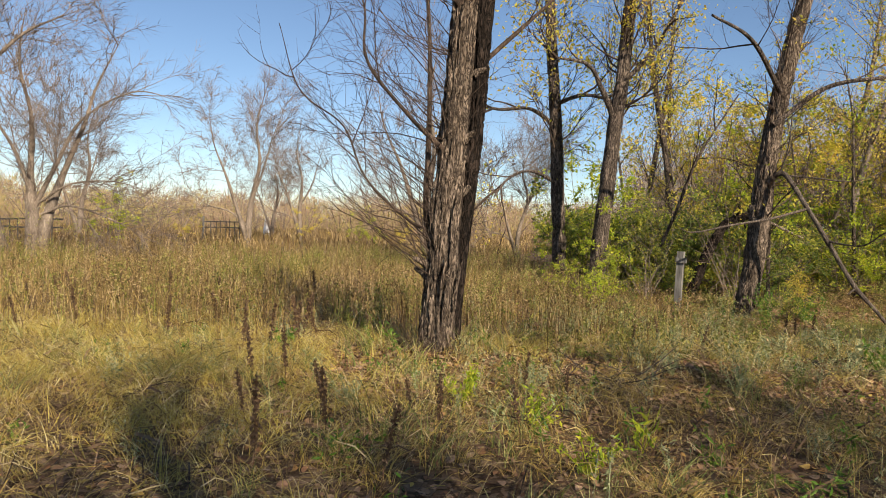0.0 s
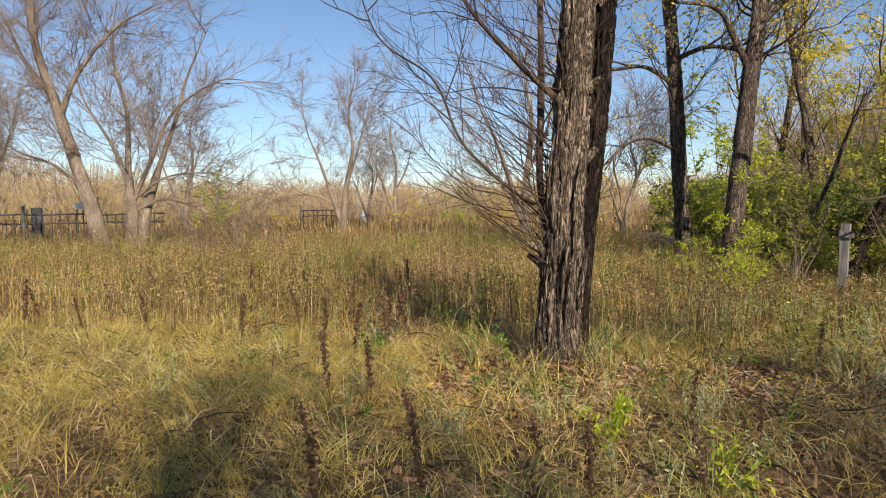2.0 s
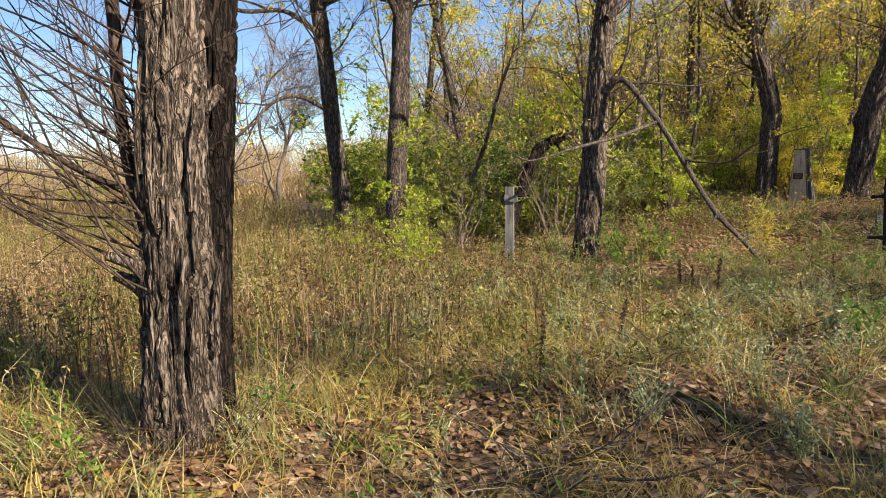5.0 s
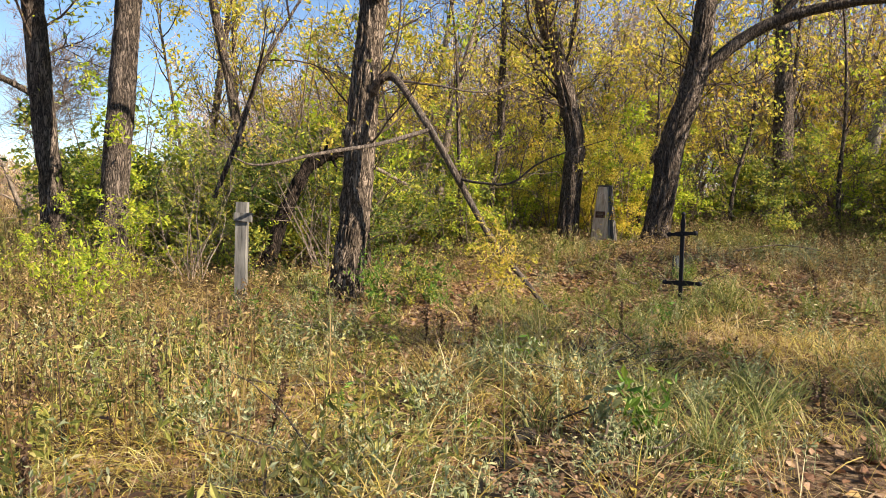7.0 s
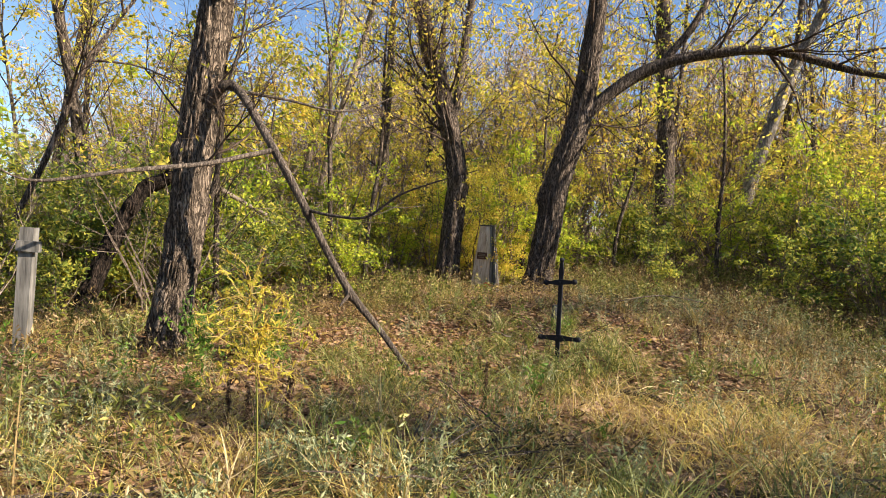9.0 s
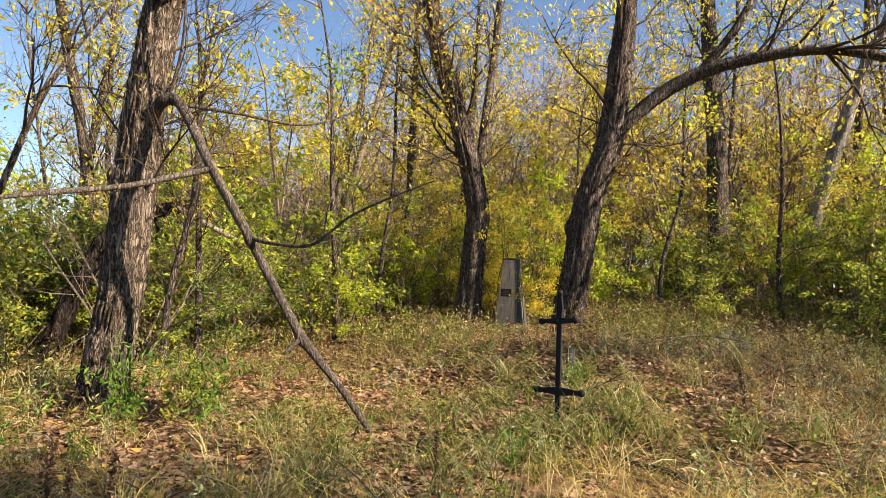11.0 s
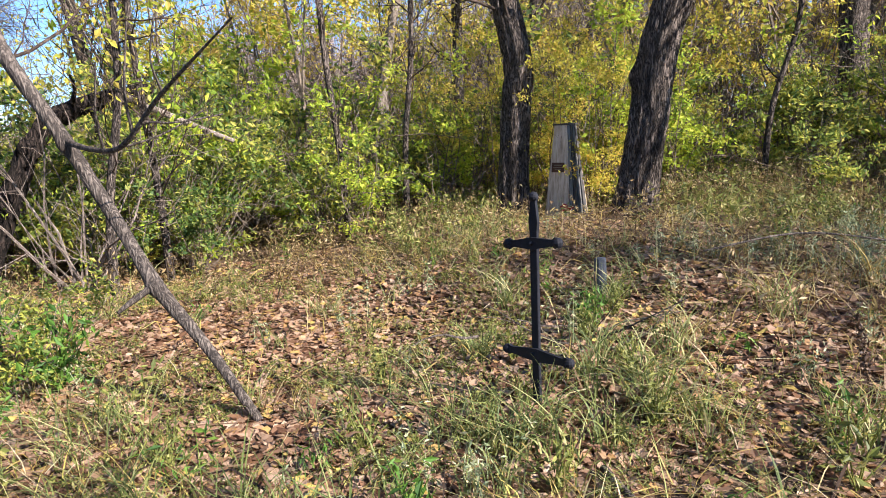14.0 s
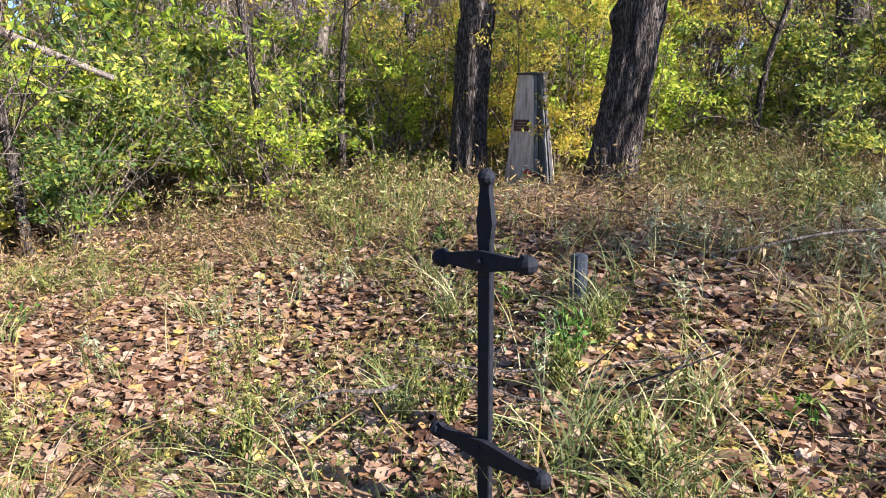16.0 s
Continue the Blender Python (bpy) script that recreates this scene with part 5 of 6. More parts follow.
def bright_straw(x, y):
    return 1.3 * near(x, y, -3.0, 8.6, 2.3) + 1.2 * near(x, y, -6.0, 9.4, 3.0) + 0.6 * near(x, y, 0.9, 9.6, 0.8) + 0.7 * near(x, y, 5.6, 11.4, 0.9) + 0.7 * near(x, y, 3.8, 10.6, 1.4) + 0.5 * near(x, y, 2.4, 10.0, 1.0) + 0.35 * near(x, y, 6.6, 9.6, 0.9) + 0.3 * near(x, y, 8.0, 9.4, 1.0)


def bare(x, y):
    """Spots kept clear so that the graves show."""
    return np.clip(near(x, y, 12.3, 15.8, 0.7) + near(x, y, 12.6, 15.0, 0.6) + near(x, y, 11.4, 14.6, 1.0) + 0.8 * near(x, y, 9.6, 12.2, 0.35), 0, 1)


T, B, k, w = tussocks(9000, -9, 15, 1.5, 16.5, lambda x, y: (1 - 0.92 * litter_zone(x, y)) * (1 - 0.85 * open_meadow(x, y)) * (1 - bare(x, y)) * (0.1 + 1.0 * ease(0.3, 0.65, vnoise(x * 0.8, y * 0.8)) + bright_straw(x, y)), 17, 0.07)
stuff("dry_grass", blades(rng, B, (0.14 + 0.26 * k) * rng.uniform(0.5, 1.25, len(B)), rng.uniform(0.0025, 0.0055, len(B)), rng.uniform(0.5, 2.2, len(B)), 3, w + rng.normal(0, 0.9, len(B))), STRAW, "matted straw-coloured dry grass in tussocks", "grass")
T, B, k, w = tussocks(6500, -9, 13, 5, 13, lambda x, y: bright_straw(x, y) * (0.3 + vnoise(x * 1.2 + 2, y * 1.2)), 16, 0.08)
stuff("yellow_grass", blades(rng, B, (0.14 + 0.2 * k) * rng.uniform(0.5, 1.25, len(B)), rng.uniform(0.004, 0.008, len(B)), rng.uniform(0.7, 2.4, len(B)), 3, w + rng.normal(0, 0.7, len(B))), STRAW_BRIGHT, "bright yellow matted straw grass", "grass")
# broken straw and dead stalks lying every way
def lying(n, density, lo, hi, w, mat, name, label, lift):
    B = scatter(rng, n, -9, 15, 1.5, 16.5, density)
    a, L = rng.uniform(0, 2 * math.pi, len(B)), rng.uniform(lo, hi, len(B))
    d = np.stack([np.cos(a), np.sin(a), rng.normal(0, 0.28, len(B))], 1) * L[:, None] * 0.5
    s = np.stack([-np.sin(a), np.cos(a), rng.normal(0, 0.5, len(B))], 1) * (w * rng.uniform(0.6, 1.4, len(B)))[:, None] * 0.5
    c = B + np.array([0, 0, 1.0]) * rng.uniform(0.01, lift, len(B))[:, None]
    bow = np.array([0, 0, 1.0]) * (L * rng.uniform(0.0, 0.22, len(B)))[:, None]
    V = np.stack([c - d - s, c - d + s, c + bow + s, c + bow - s, c + d + s * 0.4, c + d - s * 0.4], 1)
    F = np.arange(len(B))[:, None, None] * 6 + np.array([[0, 1, 2, 3], [3, 2, 4, 5]])[None]
    stuff(name, (V.reshape(-1, 3), F.reshape(-1, 4)), mat, label, "dead grass")


def off_litter(x, y):
    return (1 - 0.75 * litter_zone(x, y)) * (1 - 0.8 * open_meadow(x, y))


lying(52000, lambda x, y: off_litter(x, y) * (0.35 + 0.6 * vnoise(x * 1.4, y * 1.4)), 0.07, 0.30, 0.0045, STRAW, "straw_mat", "broken straw lying every way on the ground", 0.16)
lying(30000, lambda x, y: off_litter(x, y) * ease(0.35, 0.65, vnoise(x * 1.1 + 40, y * 1.1)), 0.08, 0.35, 0.010, DOCK, "dead_stalks", "dark dead stalks and leaf scraps on the ground", 0.14)
# greener tufts
T, B, k, w = tussocks(2200, -8, 14, 2, 16, lambda x, y: (0.1 + ease(0.4, 0.7, vnoise(x * 0.6 + 4, y * 0.6)) + 0.9 * near(x, y, 6.2, 9.0, 1.8) + 0.3 * near(x, y, 10.0, 11.2, 1.8)) * (1 - 0.45 * litter_zone(x, y)) * (1 - open_meadow(x, y)) * (1 - bare(x, y)) * np.where(off_path(x, y) > 0.35, 1, 0.2), 18, 0.05)
stuff("green_grass", blades(rng, B, (0.18 + 0.3 * k) * rng.uniform(0.5, 1.2, len(B)), rng.uniform(0.004, 0.009, len(B)), rng.uniform(0.4, 1.5, len(B)), 4, w + rng.normal(0, 1.0, len(B))), GREEN_GRASS, "arching green and yellow grass tufts", "grass")


def weeds(rng, B, h, stems, leaves, leaf, mat, name, label, upright=0.25, width=0.006, head=0):
    """Plants with several stems and small leaves up them, and a loose seed head."""
    n = len(B)
    S = np.repeat(B, stems, 0) + rng.normal(0, 0.05, (n * stems, 3)) * [1, 1, 0]
    H = np.repeat(h, stems) * rng.uniform(0.6, 1.1, n * stems)
    way = rng.uniform(0, 2 * math.pi, n * stems)
    lean = rng.uniform(0.0, upright, n * stems)
    V1, F1 = blades(rng, S, H, np.full(len(S), width), lean, 2, way)
    u = rng.uniform(0.15, 1.0, (len(S), leaves))
    if head:
        u[:, :head] = rng.uniform(0.8, 1.05, (len(S), head))
    d = np.stack([np.cos(way), np.sin(way), np.zeros(len(S))], 1)
    C = S[:, None] + d[:, None] * (H * lean)[:, None, None] * (u**1.8)[..., None]
    C[..., 2] += H[:, None] * u * (1 - 0.1 * u)
    C = C.reshape(-1, 3) + rng.normal(0, leaf * 0.5, (len(S) * leaves, 3))
    V2, F2 = kites(rng, C, leaf * rng.uniform(0.6, 1.5, len(C)), 0.3, droop=-0.3)
    return stuff(name, [(V1, F1), (V2, F2)], mat, label, "weeds")


# tall weeds of the meadow
def patches(x, y):
    return ease(0.35, 0.6, vnoise(x * 0.55, y * 0.55))


B = scatter(rng, 15000, -22, 4, 9.0, 32, lambda x, y: open_meadow(x, y) * (0.25 + 0.8 * patches(x, y)) * np.where(y < 18, 1.0, 0.55))
tall = 0.42 + 0.72 * vnoise(B[:, 0] * 0.8 + 30, B[:, 1] * 0.8)
weeds(rng, B, tall * rng.uniform(0.7, 1.15, len(B)), 3, 9, 0.04, FIELD, "meadow_weeds", "tall brown and olive dried meadow weeds", 0.3, 0.008, 4)
B = scatter(rng, 2600, -24, 3.5, 10, 30, lambda x, y: open_meadow(x, y) * ease(0.42, 0.62, vnoise(x * 0.45 + 60, y * 0.45)))
weeds(rng, B, rng.uniform(0.5, 1.0, len(B)), 4, 12, 0.055, LEAF_OLIVE, "olive_weeds", "olive green weeds in clumps over the meadow", 0.35, 0.007)
B = scatter(rng, 42000, -60, 22, 29, 95, lambda x, y: np.where(np.abs(x) < y, 0.7, 0) * np.where((x > 3) & (y < 40), 0, 1))
stuff("far_grass", blades(rng, B, rng.uniform(0.4, 0.95, len(B)), rng.uniform(0.03, 0.09, len(B)), rng.uniform(0.1, 0.9, len(B)), 2), FIELD, "brown grass of the far meadow", "grass")
# straw stems among the weeds
B = scatter(rng, 34000, -20, 5, 9, 28, lambda x, y: open_meadow(x, y) * (0.1 + 0.9 * (1 - patches(x, y))))
stuff("meadow_grass", blades(rng, B, rng.uniform(0.25, 0.75, len(B)), rng.uniform(0.004, 0.01, len(B)), rng.uniform(0.1, 1.0, len(B)), 2), STRAW, "dry straw grass between the meadow weeds", "grass")
# grey-green wormwood
B = scatter(rng, 3400, -4, 15, 2.5, 16, lambda x, y: (near(x, y, 4.5, 9.8, 2.6) + near(x, y, 2.8, 11, 2.4) + 0.9 * near(x, y, 10.8, 11.2, 2.8) + 0.6 * near(x, y, 6.0, 9.2, 1.8) + 0.15) * ease(0.25, 0.6, vnoise(x * 1.3 + 8, y * 1.3)) * (1 - 0.75 * litter_zone(x, y)) * (1 - bare(x, y)) * np.where(off_path(x, y) > 0.3, 1, 0.1))
weeds(rng, B, rng.uniform(0.18, 0.5, len(B)), 4, 20, 0.03, SAGE, "wormwood", "grey-green wormwood with feathery leaves", 0.6, 0.005)
# dry weeds under the wood's edge
B = scatter(rng, 6500, 1.5, 18, 6, 18, lambda x, y: (0.2 + ease(9.6, 12, x) * 0.6 + ease(13.5, 16, y) * 0.5) * ease(0.2, 0.6, vnoise(x * 1.1, y * 1.1 + 5)) * (1 - 0.85 * litter_zone(x, y)) * (1 - bare(x, y)) * np.where(off_path(x, y) > 0.55, 1, 0))
weeds(rng, B, rng.uniform(0.18, 0.55, len(B)), 3, 9, 0.045, FIELD, "edge_weeds", "dry brown weeds along the wood's edge", 0.6, 0.005, 3)
B = scatter(rng, 3400, 0.8, 18, 8, 18, lambda x, y: (0.15 + ease(10.5, 13, x) * 0.6 + ease(13.5, 16, y) * 0.7 + 0.8 * near(x, y, 2.6, 11.2, 2.2)) * ease(0.35, 0.65, vnoise(x * 0.9 + 3, y * 0.9)) * (1 - 0.85 * litter_zone(x, y)) * (1 - bare(x, y)) * np.where(off_path(x, y) > 0.55, 1, 0))
weeds(rng, B, rng.uniform(0.2, 0.6, len(B)), 4, 11, 0.055, LEAF_OLIVE, "edge_green_weeds", "olive green weeds along the wood's edge", 0.6, 0.005)
# low herbs
B = scatter(rng, 900, -4, 14, 3, 17, lambda x, y: 0.2 + 0.5 * near(x, y, 6.3, 13.6, 1.0) + 0.6 * near(x, y, 4.6, 14.4, 1.5) + 0.3 * near(x, y, 1, 5.5, 2))
weeds(rng, B, rng.uniform(0.1, 0.4, len(B)), 4, 8, 0.05, LEAF_HERB, "green_herbs", "low fresh green herbs", 0.6, 0.004)
B = scatter(rng, 3600, 4, 13, 9.2, 16.5, lambda x, y: litter_zone(x, y) * ease(0.35, 0.7, vnoise(x * 1.9 + 11, y * 1.9)) * np.where(off_path(x, y) > 0.3, 1, 0.2))
weeds(rng, B, rng.uniform(0.06, 0.2, len(B)), 4, 9, 0.026, LEAF_OLIVE, "litter_herbs", "small olive green herbs among the fallen leaves", 0.9, 0.004)
# leaf litter
B = scatter(rng, 330000, -4, 14, 3, 17.5, lambda x, y: litter_zone(x, y) * (0.5 + 0.9 * vnoise(x * 1.5, y * 1.5)) + 0.09)
B[:, 2] += rng.uniform(0.004, 0.018, len(B))
stuff("leaf_litter", ovals(rng, B, 0.036 + 0.048 * rng.uniform(0, 1, len(B)) ** 1.3, 0.82, 0.74), LITTER, "fallen tan and brown leaves covering the ground", "leaf litter")


# ---- single plants ----
def dock_stalk(seed):
    rng = np.random.default_rng(seed)
    top = thing("dried_dock_stalk", (0, 0, -50), "dark brown dried dock stalk with a ragged seed head", "weed", "dried dock stalks")
    P = grow(rng, np.zeros((1, 3)), np.array([[0.05, 0.02, 1.0]]), np.array([0.75]), 8, 0.04)
    V, F = tubes(P, np.linspace(0.007, 0.004, 8)[None], 6)
    np_part("stem", V, F, DOCK, top)
    u = rng.uniform(0.3, 1.0, 240)
    C = smooth_path(P[0], 50)[(u * 49).astype(int)] + rng.normal(0, 0.016, (240, 3))
    V, F = kites(rng, C, rng.uniform(0.015, 0.05, 240), 0.6, droop=0.6)
    tagged(np_part("seed_head", V, F, DOCK, top), kind="stuff")
    return top


docks = [dock_stalk(s) for s in (1, 2, 3)]
for n, (x, y, s) in enumerate(((-1.25, 5.6, 0.8), (-0.9, 6.2, 0.75), (-0.45, 5.4, 0.7), (-0.1, 6.1, 0.7), (-1.9, 8.0, 0.8), (-1.6, 8.1, 0.8), (-2.4, 9.4, 0.9), (-2.1, 9.5, 0.85), (-1.75, 9.6, 0.9), (-3.6, 10.2, 0.8), (0.5, 6.4, 0.6), (-1.0, 6.9, 0.7), (-1.6, 6.7, 0.6), (5.2, 10.9, 0.6), (3.2, 9.9, 0.6), (2.2, 9.4, 0.6), (9.8, 10.6, 0.6), (2.9, 10.5, 0.6), (6.9, 10.9, 0.5))):
    m = pose(x, y, gz(x, y) - 0.01, rng.uniform(-6, 6), rng.uniform(-6, 6), rng.uniform(0, 360)) @ Matrix.Scale(s, 4)
    if n < 3:
        docks[n].matrix_world = m
    else:
        ob = copy_thing(docks[n % 3], m)
        ob.scale = (s, s, s)


def herb(x, y, h, mat, label, leaves=60, leaf=0.06, stems=5, name="herb"):
    rng = np.random.default_rng(abs(int(x * 100)) + int(y * 10) + 900)
    top = thing(name, (x, y, gz(x, y)), label, "plant")
    P = grow(rng, np.zeros((stems, 3)), np.stack([rng.normal(0, 0.35, stems), rng.normal(0, 0.35, stems), np.ones(stems)], 1), h * rng.uniform(0.7, 1.1, stems), 7, 0.08)
    for p in P:
        V, F = tubes(p[None], np.linspace(0.004, 0.002, 7)[None], 5)
        np_part("stem", V, F, mat, top)
    at, _, _, _ = sprout(rng, P, leaves, 0.15, 1.0)
    V, F = kites(rng, at + rng.normal(0, leaf * 0.5, at.shape), leaf * rng.uniform(0.6, 1.4, leaves), 0.35, droop=0.2)
    tagged(np_part("foliage", V, F, mat, top), kind="stuff")


herb(0.1, 7.1, 0.36, LEAF_LIME, "bright lime green feathery weed", 220, 0.05, 9)
herb(1.35, 6.2, 0.4, LEAF_LIME, "yellow-green weed with broad leaves", 22, 0.11, 3)
herb(-1.95, 9.55, 0.34, LEAF_HERB, "fresh green leafy weed in dry grass", 90, 0.07, 7)
herb(-0.5, 8.95, 0.42, LEAF_HERB, "upright pale green weed beside the willow", 34, 0.07, 1)
herb(6.45, 13.4, 0.6, LEAF_HERB, "green leafy weed at a trunk's foot", 240, 0.07, 12)
herb(5.95, 13.7, 0.7, LEAF_HERB, "green leafy weed at a trunk's foot", 240, 0.07, 12)
herb(7.6, 11.0, 0.3, LEAF_HERB, "low green weed among fallen leaves", 50, 0.06, 6)
herb(9.2, 10.3, 0.42, LEAF_OLIVE, "olive green weed with narrow leaves", 90, 0.06, 6)
herb(2.9, 14.0, 0.8, LEAF_LIME, "yellow-green bushy weed at the wood's edge", 300, 0.07, 14)


def plume(x, y, z):
    rng = np.random.default_rng(5)
    top = thing("yellow_plume", (x, y, gz(x, y)), "hanging yellow feathery seed plume of a tall weed", "plant")
    P = grow(rng, np.array([[0.0, 0, 0]]), np.array([[0.0, 0.05, 1.0]]), np.array([z]), 8, 0.03)
    V, F = tubes(P, np.linspace(0.0035, 0.0025, 8)[None], 5)
    np_part("stem", V, F, LEAF_OLIVE, top)
    at, way, _, _ = sprout(rng, P, 110, 0.76, 1.0, 0.8)
    Q = grow(rng, at, way, rng.uniform(0.08, 0.22, 110), 5, 0.18, (0, 0, -0.3))
    V, F = tubes(Q, taper(np.full(110, 0.0015), 5, 0.5), 3)
    at, _, _, _ = sprout(rng, Q, 700, 0.1, 1.0)
    V2, F2 = kites(rng, at, rng.uniform(0.015, 0.035, 700), 0.3, droop=0.8)
    np_part("spray", V, F, STRAW, top)
    tagged(np_part("plume", V2, F2, LEAF_YELLOW, top), kind="stuff")


plume(4.12, 9.22, 1.15)


def brush_pile(x, y, count, label, dark=6):
    """A heap of dead sticks with dark clods in it."""
    rng = np.random.default_rng(int(x * 50) + 7)
    z = gz(x, y)
    top = thing("brush_pile", (x, y, z), label, "brush pile")
    for _ in range(count):
        a = rng.uniform(0, 2 * math.pi)
        L = rng.uniform(0.25, 0.8)
        s = np.array([[rng.normal(0, 0.22), rng.normal(0, 0.18), rng.uniform(0.0, 0.12)]])
        P = grow(rng, s, np.array([[math.cos(a), math.sin(a), rng.uniform(-0.1, 0.55)]]), np.array([L]), 7, 0.14)
        V, F = tubes(P, taper(np.array([rng.uniform(0.003, 0.011)]), 7, 0.3), 5)
        np_part("stick", V, F, DEADWOOD, top)
    for _ in range(dark):
        bm = bmesh.new()
        bmesh.ops.create_icosphere(bm, subdivisions=3, radius=rng.uniform(0.05, 0.10))
        off = Vector((rng.normal(0, 0.22), rng.normal(0, 0.16), 0.0))
        for v in bm.verts:
            v.co = v.co * (0.75 + 0.6 * noise.noise(v.co * 14 + off * 9)) + off
        part("clod", bm, CHAR, top)


brush_pile(1.65, 8.1, 34, "heap of dead sticks and dark earth beside the willow")
brush_pile(3.3, 9.45, 12, "charred clods and dead stalks in the leaves", 7)
brush_pile(5.5, 10.05, 26, "dark mound of dead stalks and grass", 4)
brush_pile(8.95, 11.8, 12, "dead sticks and stalks on a grave mound", 0)


def stick(points, label):
    o = np.array([points[0][0], points[0][1], gz(points[0][0], points[0][1])])
    p = [(x, y, gz(x, y) + z, r) for x, y, z, r in points]
    top = thing("fallen_stick", o, label, "stick")
    V, F = trunk_mesh(p, 60, 9, relief=0.003, furrow=(4, 3), seed=o[0])
    np_part("wood", V - o, F, DEADWOOD, top, smooth=True)


stick([(8.42, 10.88, 0.05, 0.014), (8.36, 10.6, 0.06, 0.018), (8.25, 10.3, 0.09, 0.02), (8.22, 10.1, 0.05, 0.018), (8.14, 9.85, 0.03, 0.008)], "grey broken stick lying on fallen leaves")
stick([(3.45, 11.3, 0.12, 0.006), (3.75, 10.95, 0.10, 0.012), (4.1, 10.7, 0.1, 0.014), (4.45, 10.2, 0.04, 0.006)], "thin bent stick lying in dry grass")
stick([(10.2, 11.9, 0.3, 0.006), (10.8, 11.6, 0.34, 0.007), (11.5, 11.2, 0.3, 0.004)], "pale thin stick across the weeds")


def big_tufts(name, places, mat, label, each=52):
    """Tall tufts that stand out from the matted grass."""
    rng = np.random.default_rng(61)
    C = np.array([(x, y, gz(x, y)) for x, y, _ in places])
    B = np.repeat(C, each, 0) + rng.normal(0, 0.07, (len(C) * each, 3)) * [1, 1, 0]
    H = np.repeat([p[2] for p in places], each) * rng.uniform(0.5, 1.15, len(B))
    stuff(name, blades(rng, B, H, rng.uniform(0.005, 0.011, len(B)), rng.uniform(0.3, 1.4, len(B)), 5), mat, label, "grass")


big_tufts("tall_green_grass", ((8.35, 11.15, 0.42), (8.15, 11.45, 0.34), (9.5, 10.5, 0.42), (10.3, 11.4, 0.4), (7.2, 11.2, 0.35), (6.7, 11.7, 0.3), (9.15, 11.6, 0.3), (10.1, 10.2, 0.45), (9.78, 12.36, 0.32), (9.95, 12.4, 0.3), (6.2, 11.2, 0.34), (5.2, 10.6, 0.4), (8.7, 12.3, 0.3), (9.4, 13.0, 0.35), (8.2, 11.3, 0.3), (8.62, 11.08, 0.3), (8.95, 11.15, 0.34), (9.05, 10.95, 0.36), (9.1, 11.3, 0.34), (9.5, 11.5, 0.34), (7.95, 11.0, 0.26), (4.9, 8.9, 0.4), (5.3, 9.3, 0.45), (4.6, 9.5, 0.4), (5.6, 9.6, 0.4), (5.82, 8.95, 0.5), (5.6, 8.8, 0.45), (5.1, 8.75, 0.42), (6.2, 9.0, 0.4), (6.5, 8.5, 0.45), (5.9, 8.3, 0.4), (6.9, 8.8, 0.4), (5.3, 9.9, 0.4)), GREEN_GRASS, "tall arching green grass among fallen leaves")
big_tufts("bleached_grass", ((5.0, 9.7, 0.4), (4.5, 10.3, 0.45), (5.9, 10.9, 0.4), (0.75, 9.35, 0.4), (0.5, 9.7, 0.45), (-1.6, 8.2, 0.35), (-2.6, 7.4, 0.4), (2.2, 8.9, 0.4), (11.2, 11.4, 0.5), (10.9, 12.2, 0.45), (3.2, 8.8, 0.4), (8.0, 10.6, 0.35)), STRAW, "bleached straw-coloured grass bent over")
rng = np.random.default_rng(71)
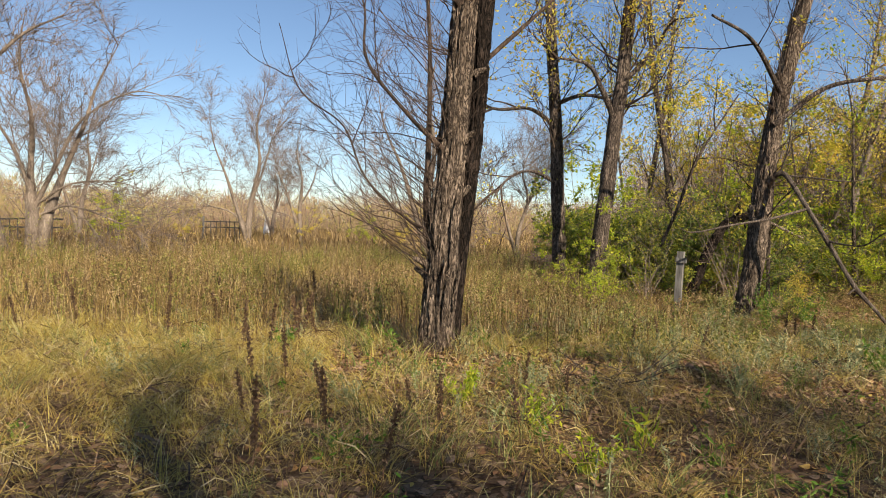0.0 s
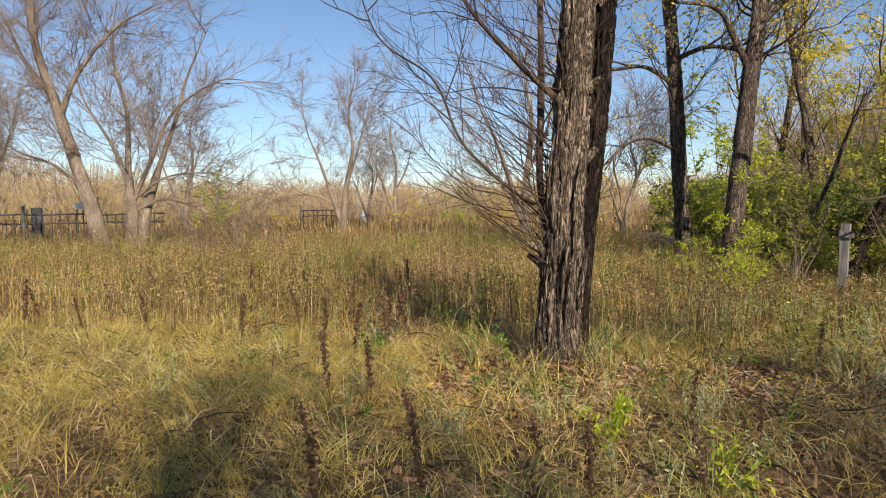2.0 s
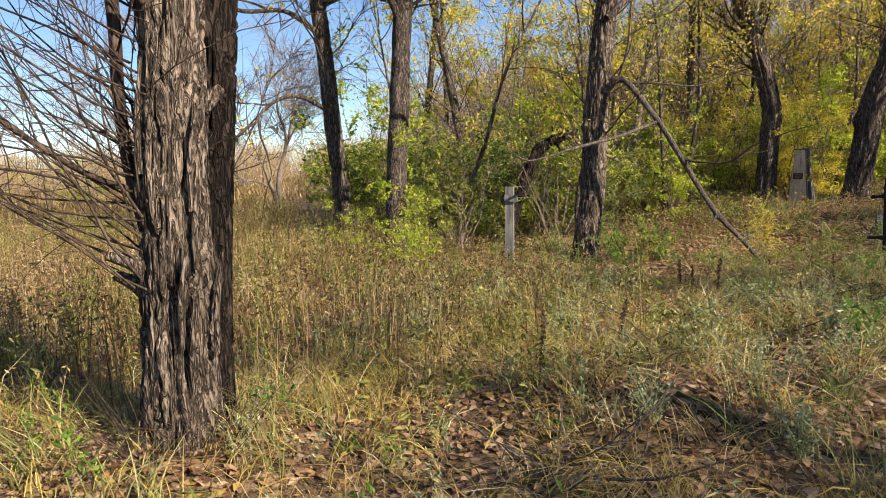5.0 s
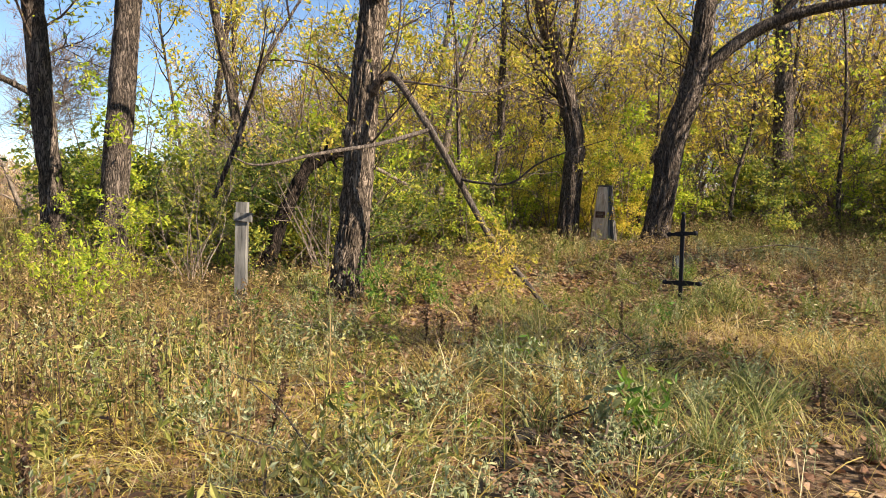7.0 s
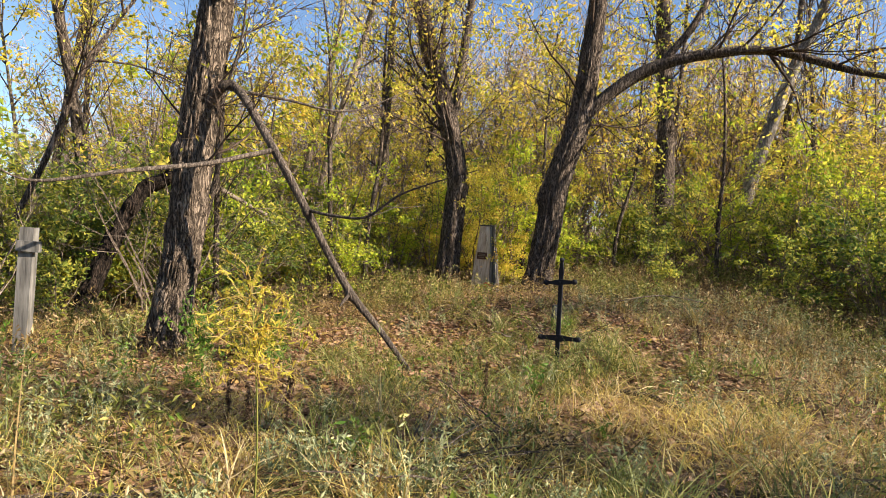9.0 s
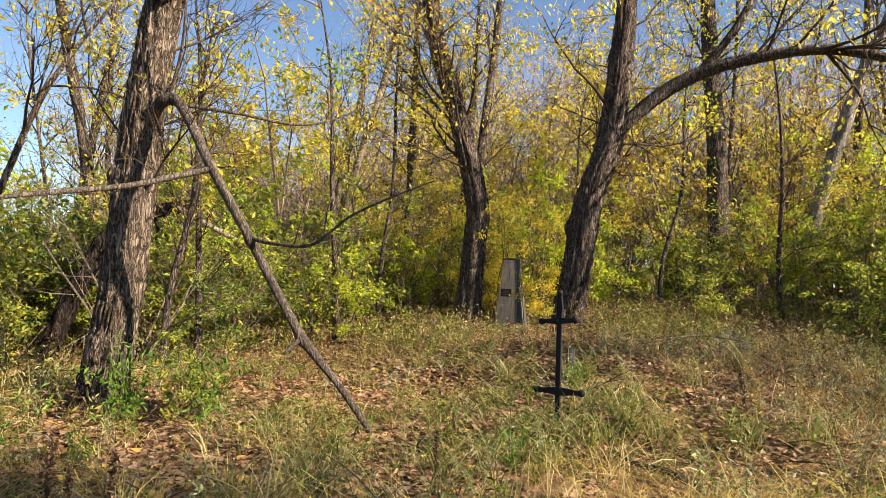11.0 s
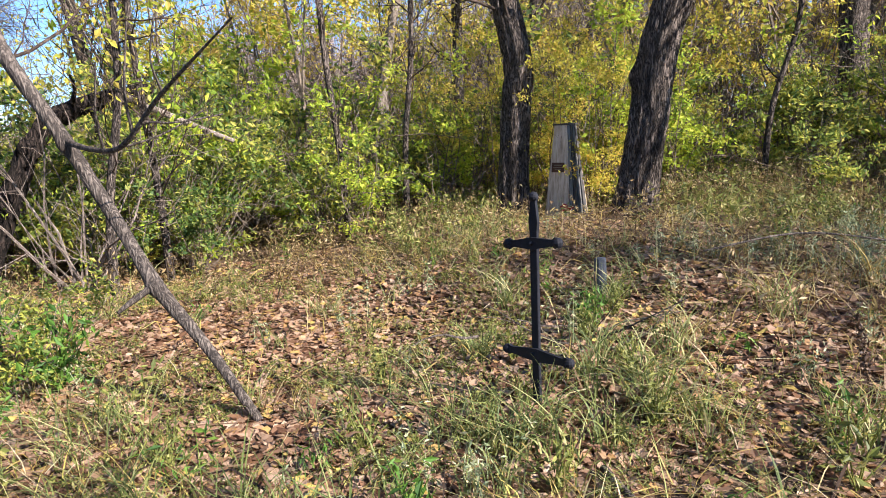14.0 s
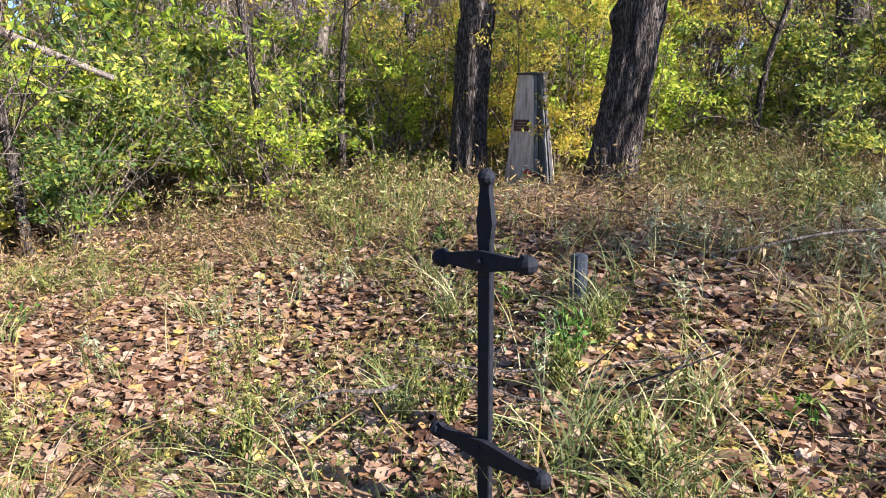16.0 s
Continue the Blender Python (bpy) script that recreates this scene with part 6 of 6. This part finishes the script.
for n in range(20):
    x, y, s = rng.uniform(-7, 0.5), rng.uniform(9.8, 14.5), rng.uniform(0.6, 0.95)
    m = pose(x, y, gz(x, y) - 0.01, rng.uniform(-7, 7), rng.uniform(-7, 7), rng.uniform(0, 360)) @ Matrix.Scale(s, 4)
    ob = copy_thing(docks[n % 3], m)
    ob.scale = (s, s, s)

herb(0.85, 5.7, 0.3, LEAF_LIME, "lime green feathery weed in the shade", 160, 0.05, 8)
herb(0.62, 6.6, 0.34, LEAF_LIME, "lime green feathery weed in dry grass", 140, 0.05, 8)
herb(9.35, 12.0, 0.26, LEAF_HERB, "low dark green herb on a grave mound", 120, 0.05, 10)

for x, y, h in ((4.94, 10.09, 0.34), (4.78, 10.3, 0.3), (4.14, 9.91, 0.32), (4.35, 10.1, 0.28), (5.25, 9.75, 0.3), (6.3, 9.3, 0.32), (5.6, 9.2, 0.26), (0.75, 7.6, 0.3), (2.3, 8.3, 0.32), (2.7, 7.7, 0.3), (-0.9, 7.4, 0.28)):
    herb(x, y, h, SAGE, "grey-green wormwood bush with feathery leaves", 260, 0.035, 12)
herb(4.92, 9.02, 0.4, LEAF_HERB, "green weed with broad leaves in dry grass", 70, 0.085, 7)
herb(4.72, 9.2, 0.32, SAGE, "pale green weed with broad leaves in dry grass", 60, 0.08, 6)
brush_pile(4.6, 9.12, 10, "charred clods and dead stalks in the grass", 6)
brush_pile(6.1, 10.25, 16, "dark tangle of dead stalks in the grass", 5)
for n, (x, y, s) in enumerate(((5.96, 8.66, 0.5), (6.05, 8.75, 0.42), (5.01, 11.26, 0.6), (5.1, 11.15, 0.5), (0.69, 7.59, 0.55), (-0.3, 6.7, 0.5), (1.0, 7.2, 0.5))):
    ob = copy_thing(docks[n % 3], pose(x, y, gz(x, y) - 0.01, 5 - 3 * n % 9, 4 * n % 7 - 3, 50 * n) @ Matrix.Scale(s, 4))
    ob.scale = (s, s, s)

for x, y, h in ((8.9, 11.05, 0.3), (9.05, 11.35, 0.26), (8.2, 10.9, 0.28), (8.75, 12.0, 0.24), (9.2, 11.9, 0.24), (7.7, 11.7, 0.22), (6.9, 12.0, 0.24), (8.1, 12.4, 0.22), (7.4, 10.6, 0.3), (9.6, 12.1, 0.28)):
    herb(x, y, h, LEAF_OLIVE, "soft green feathery herb among fallen leaves", 170, 0.035, 10)
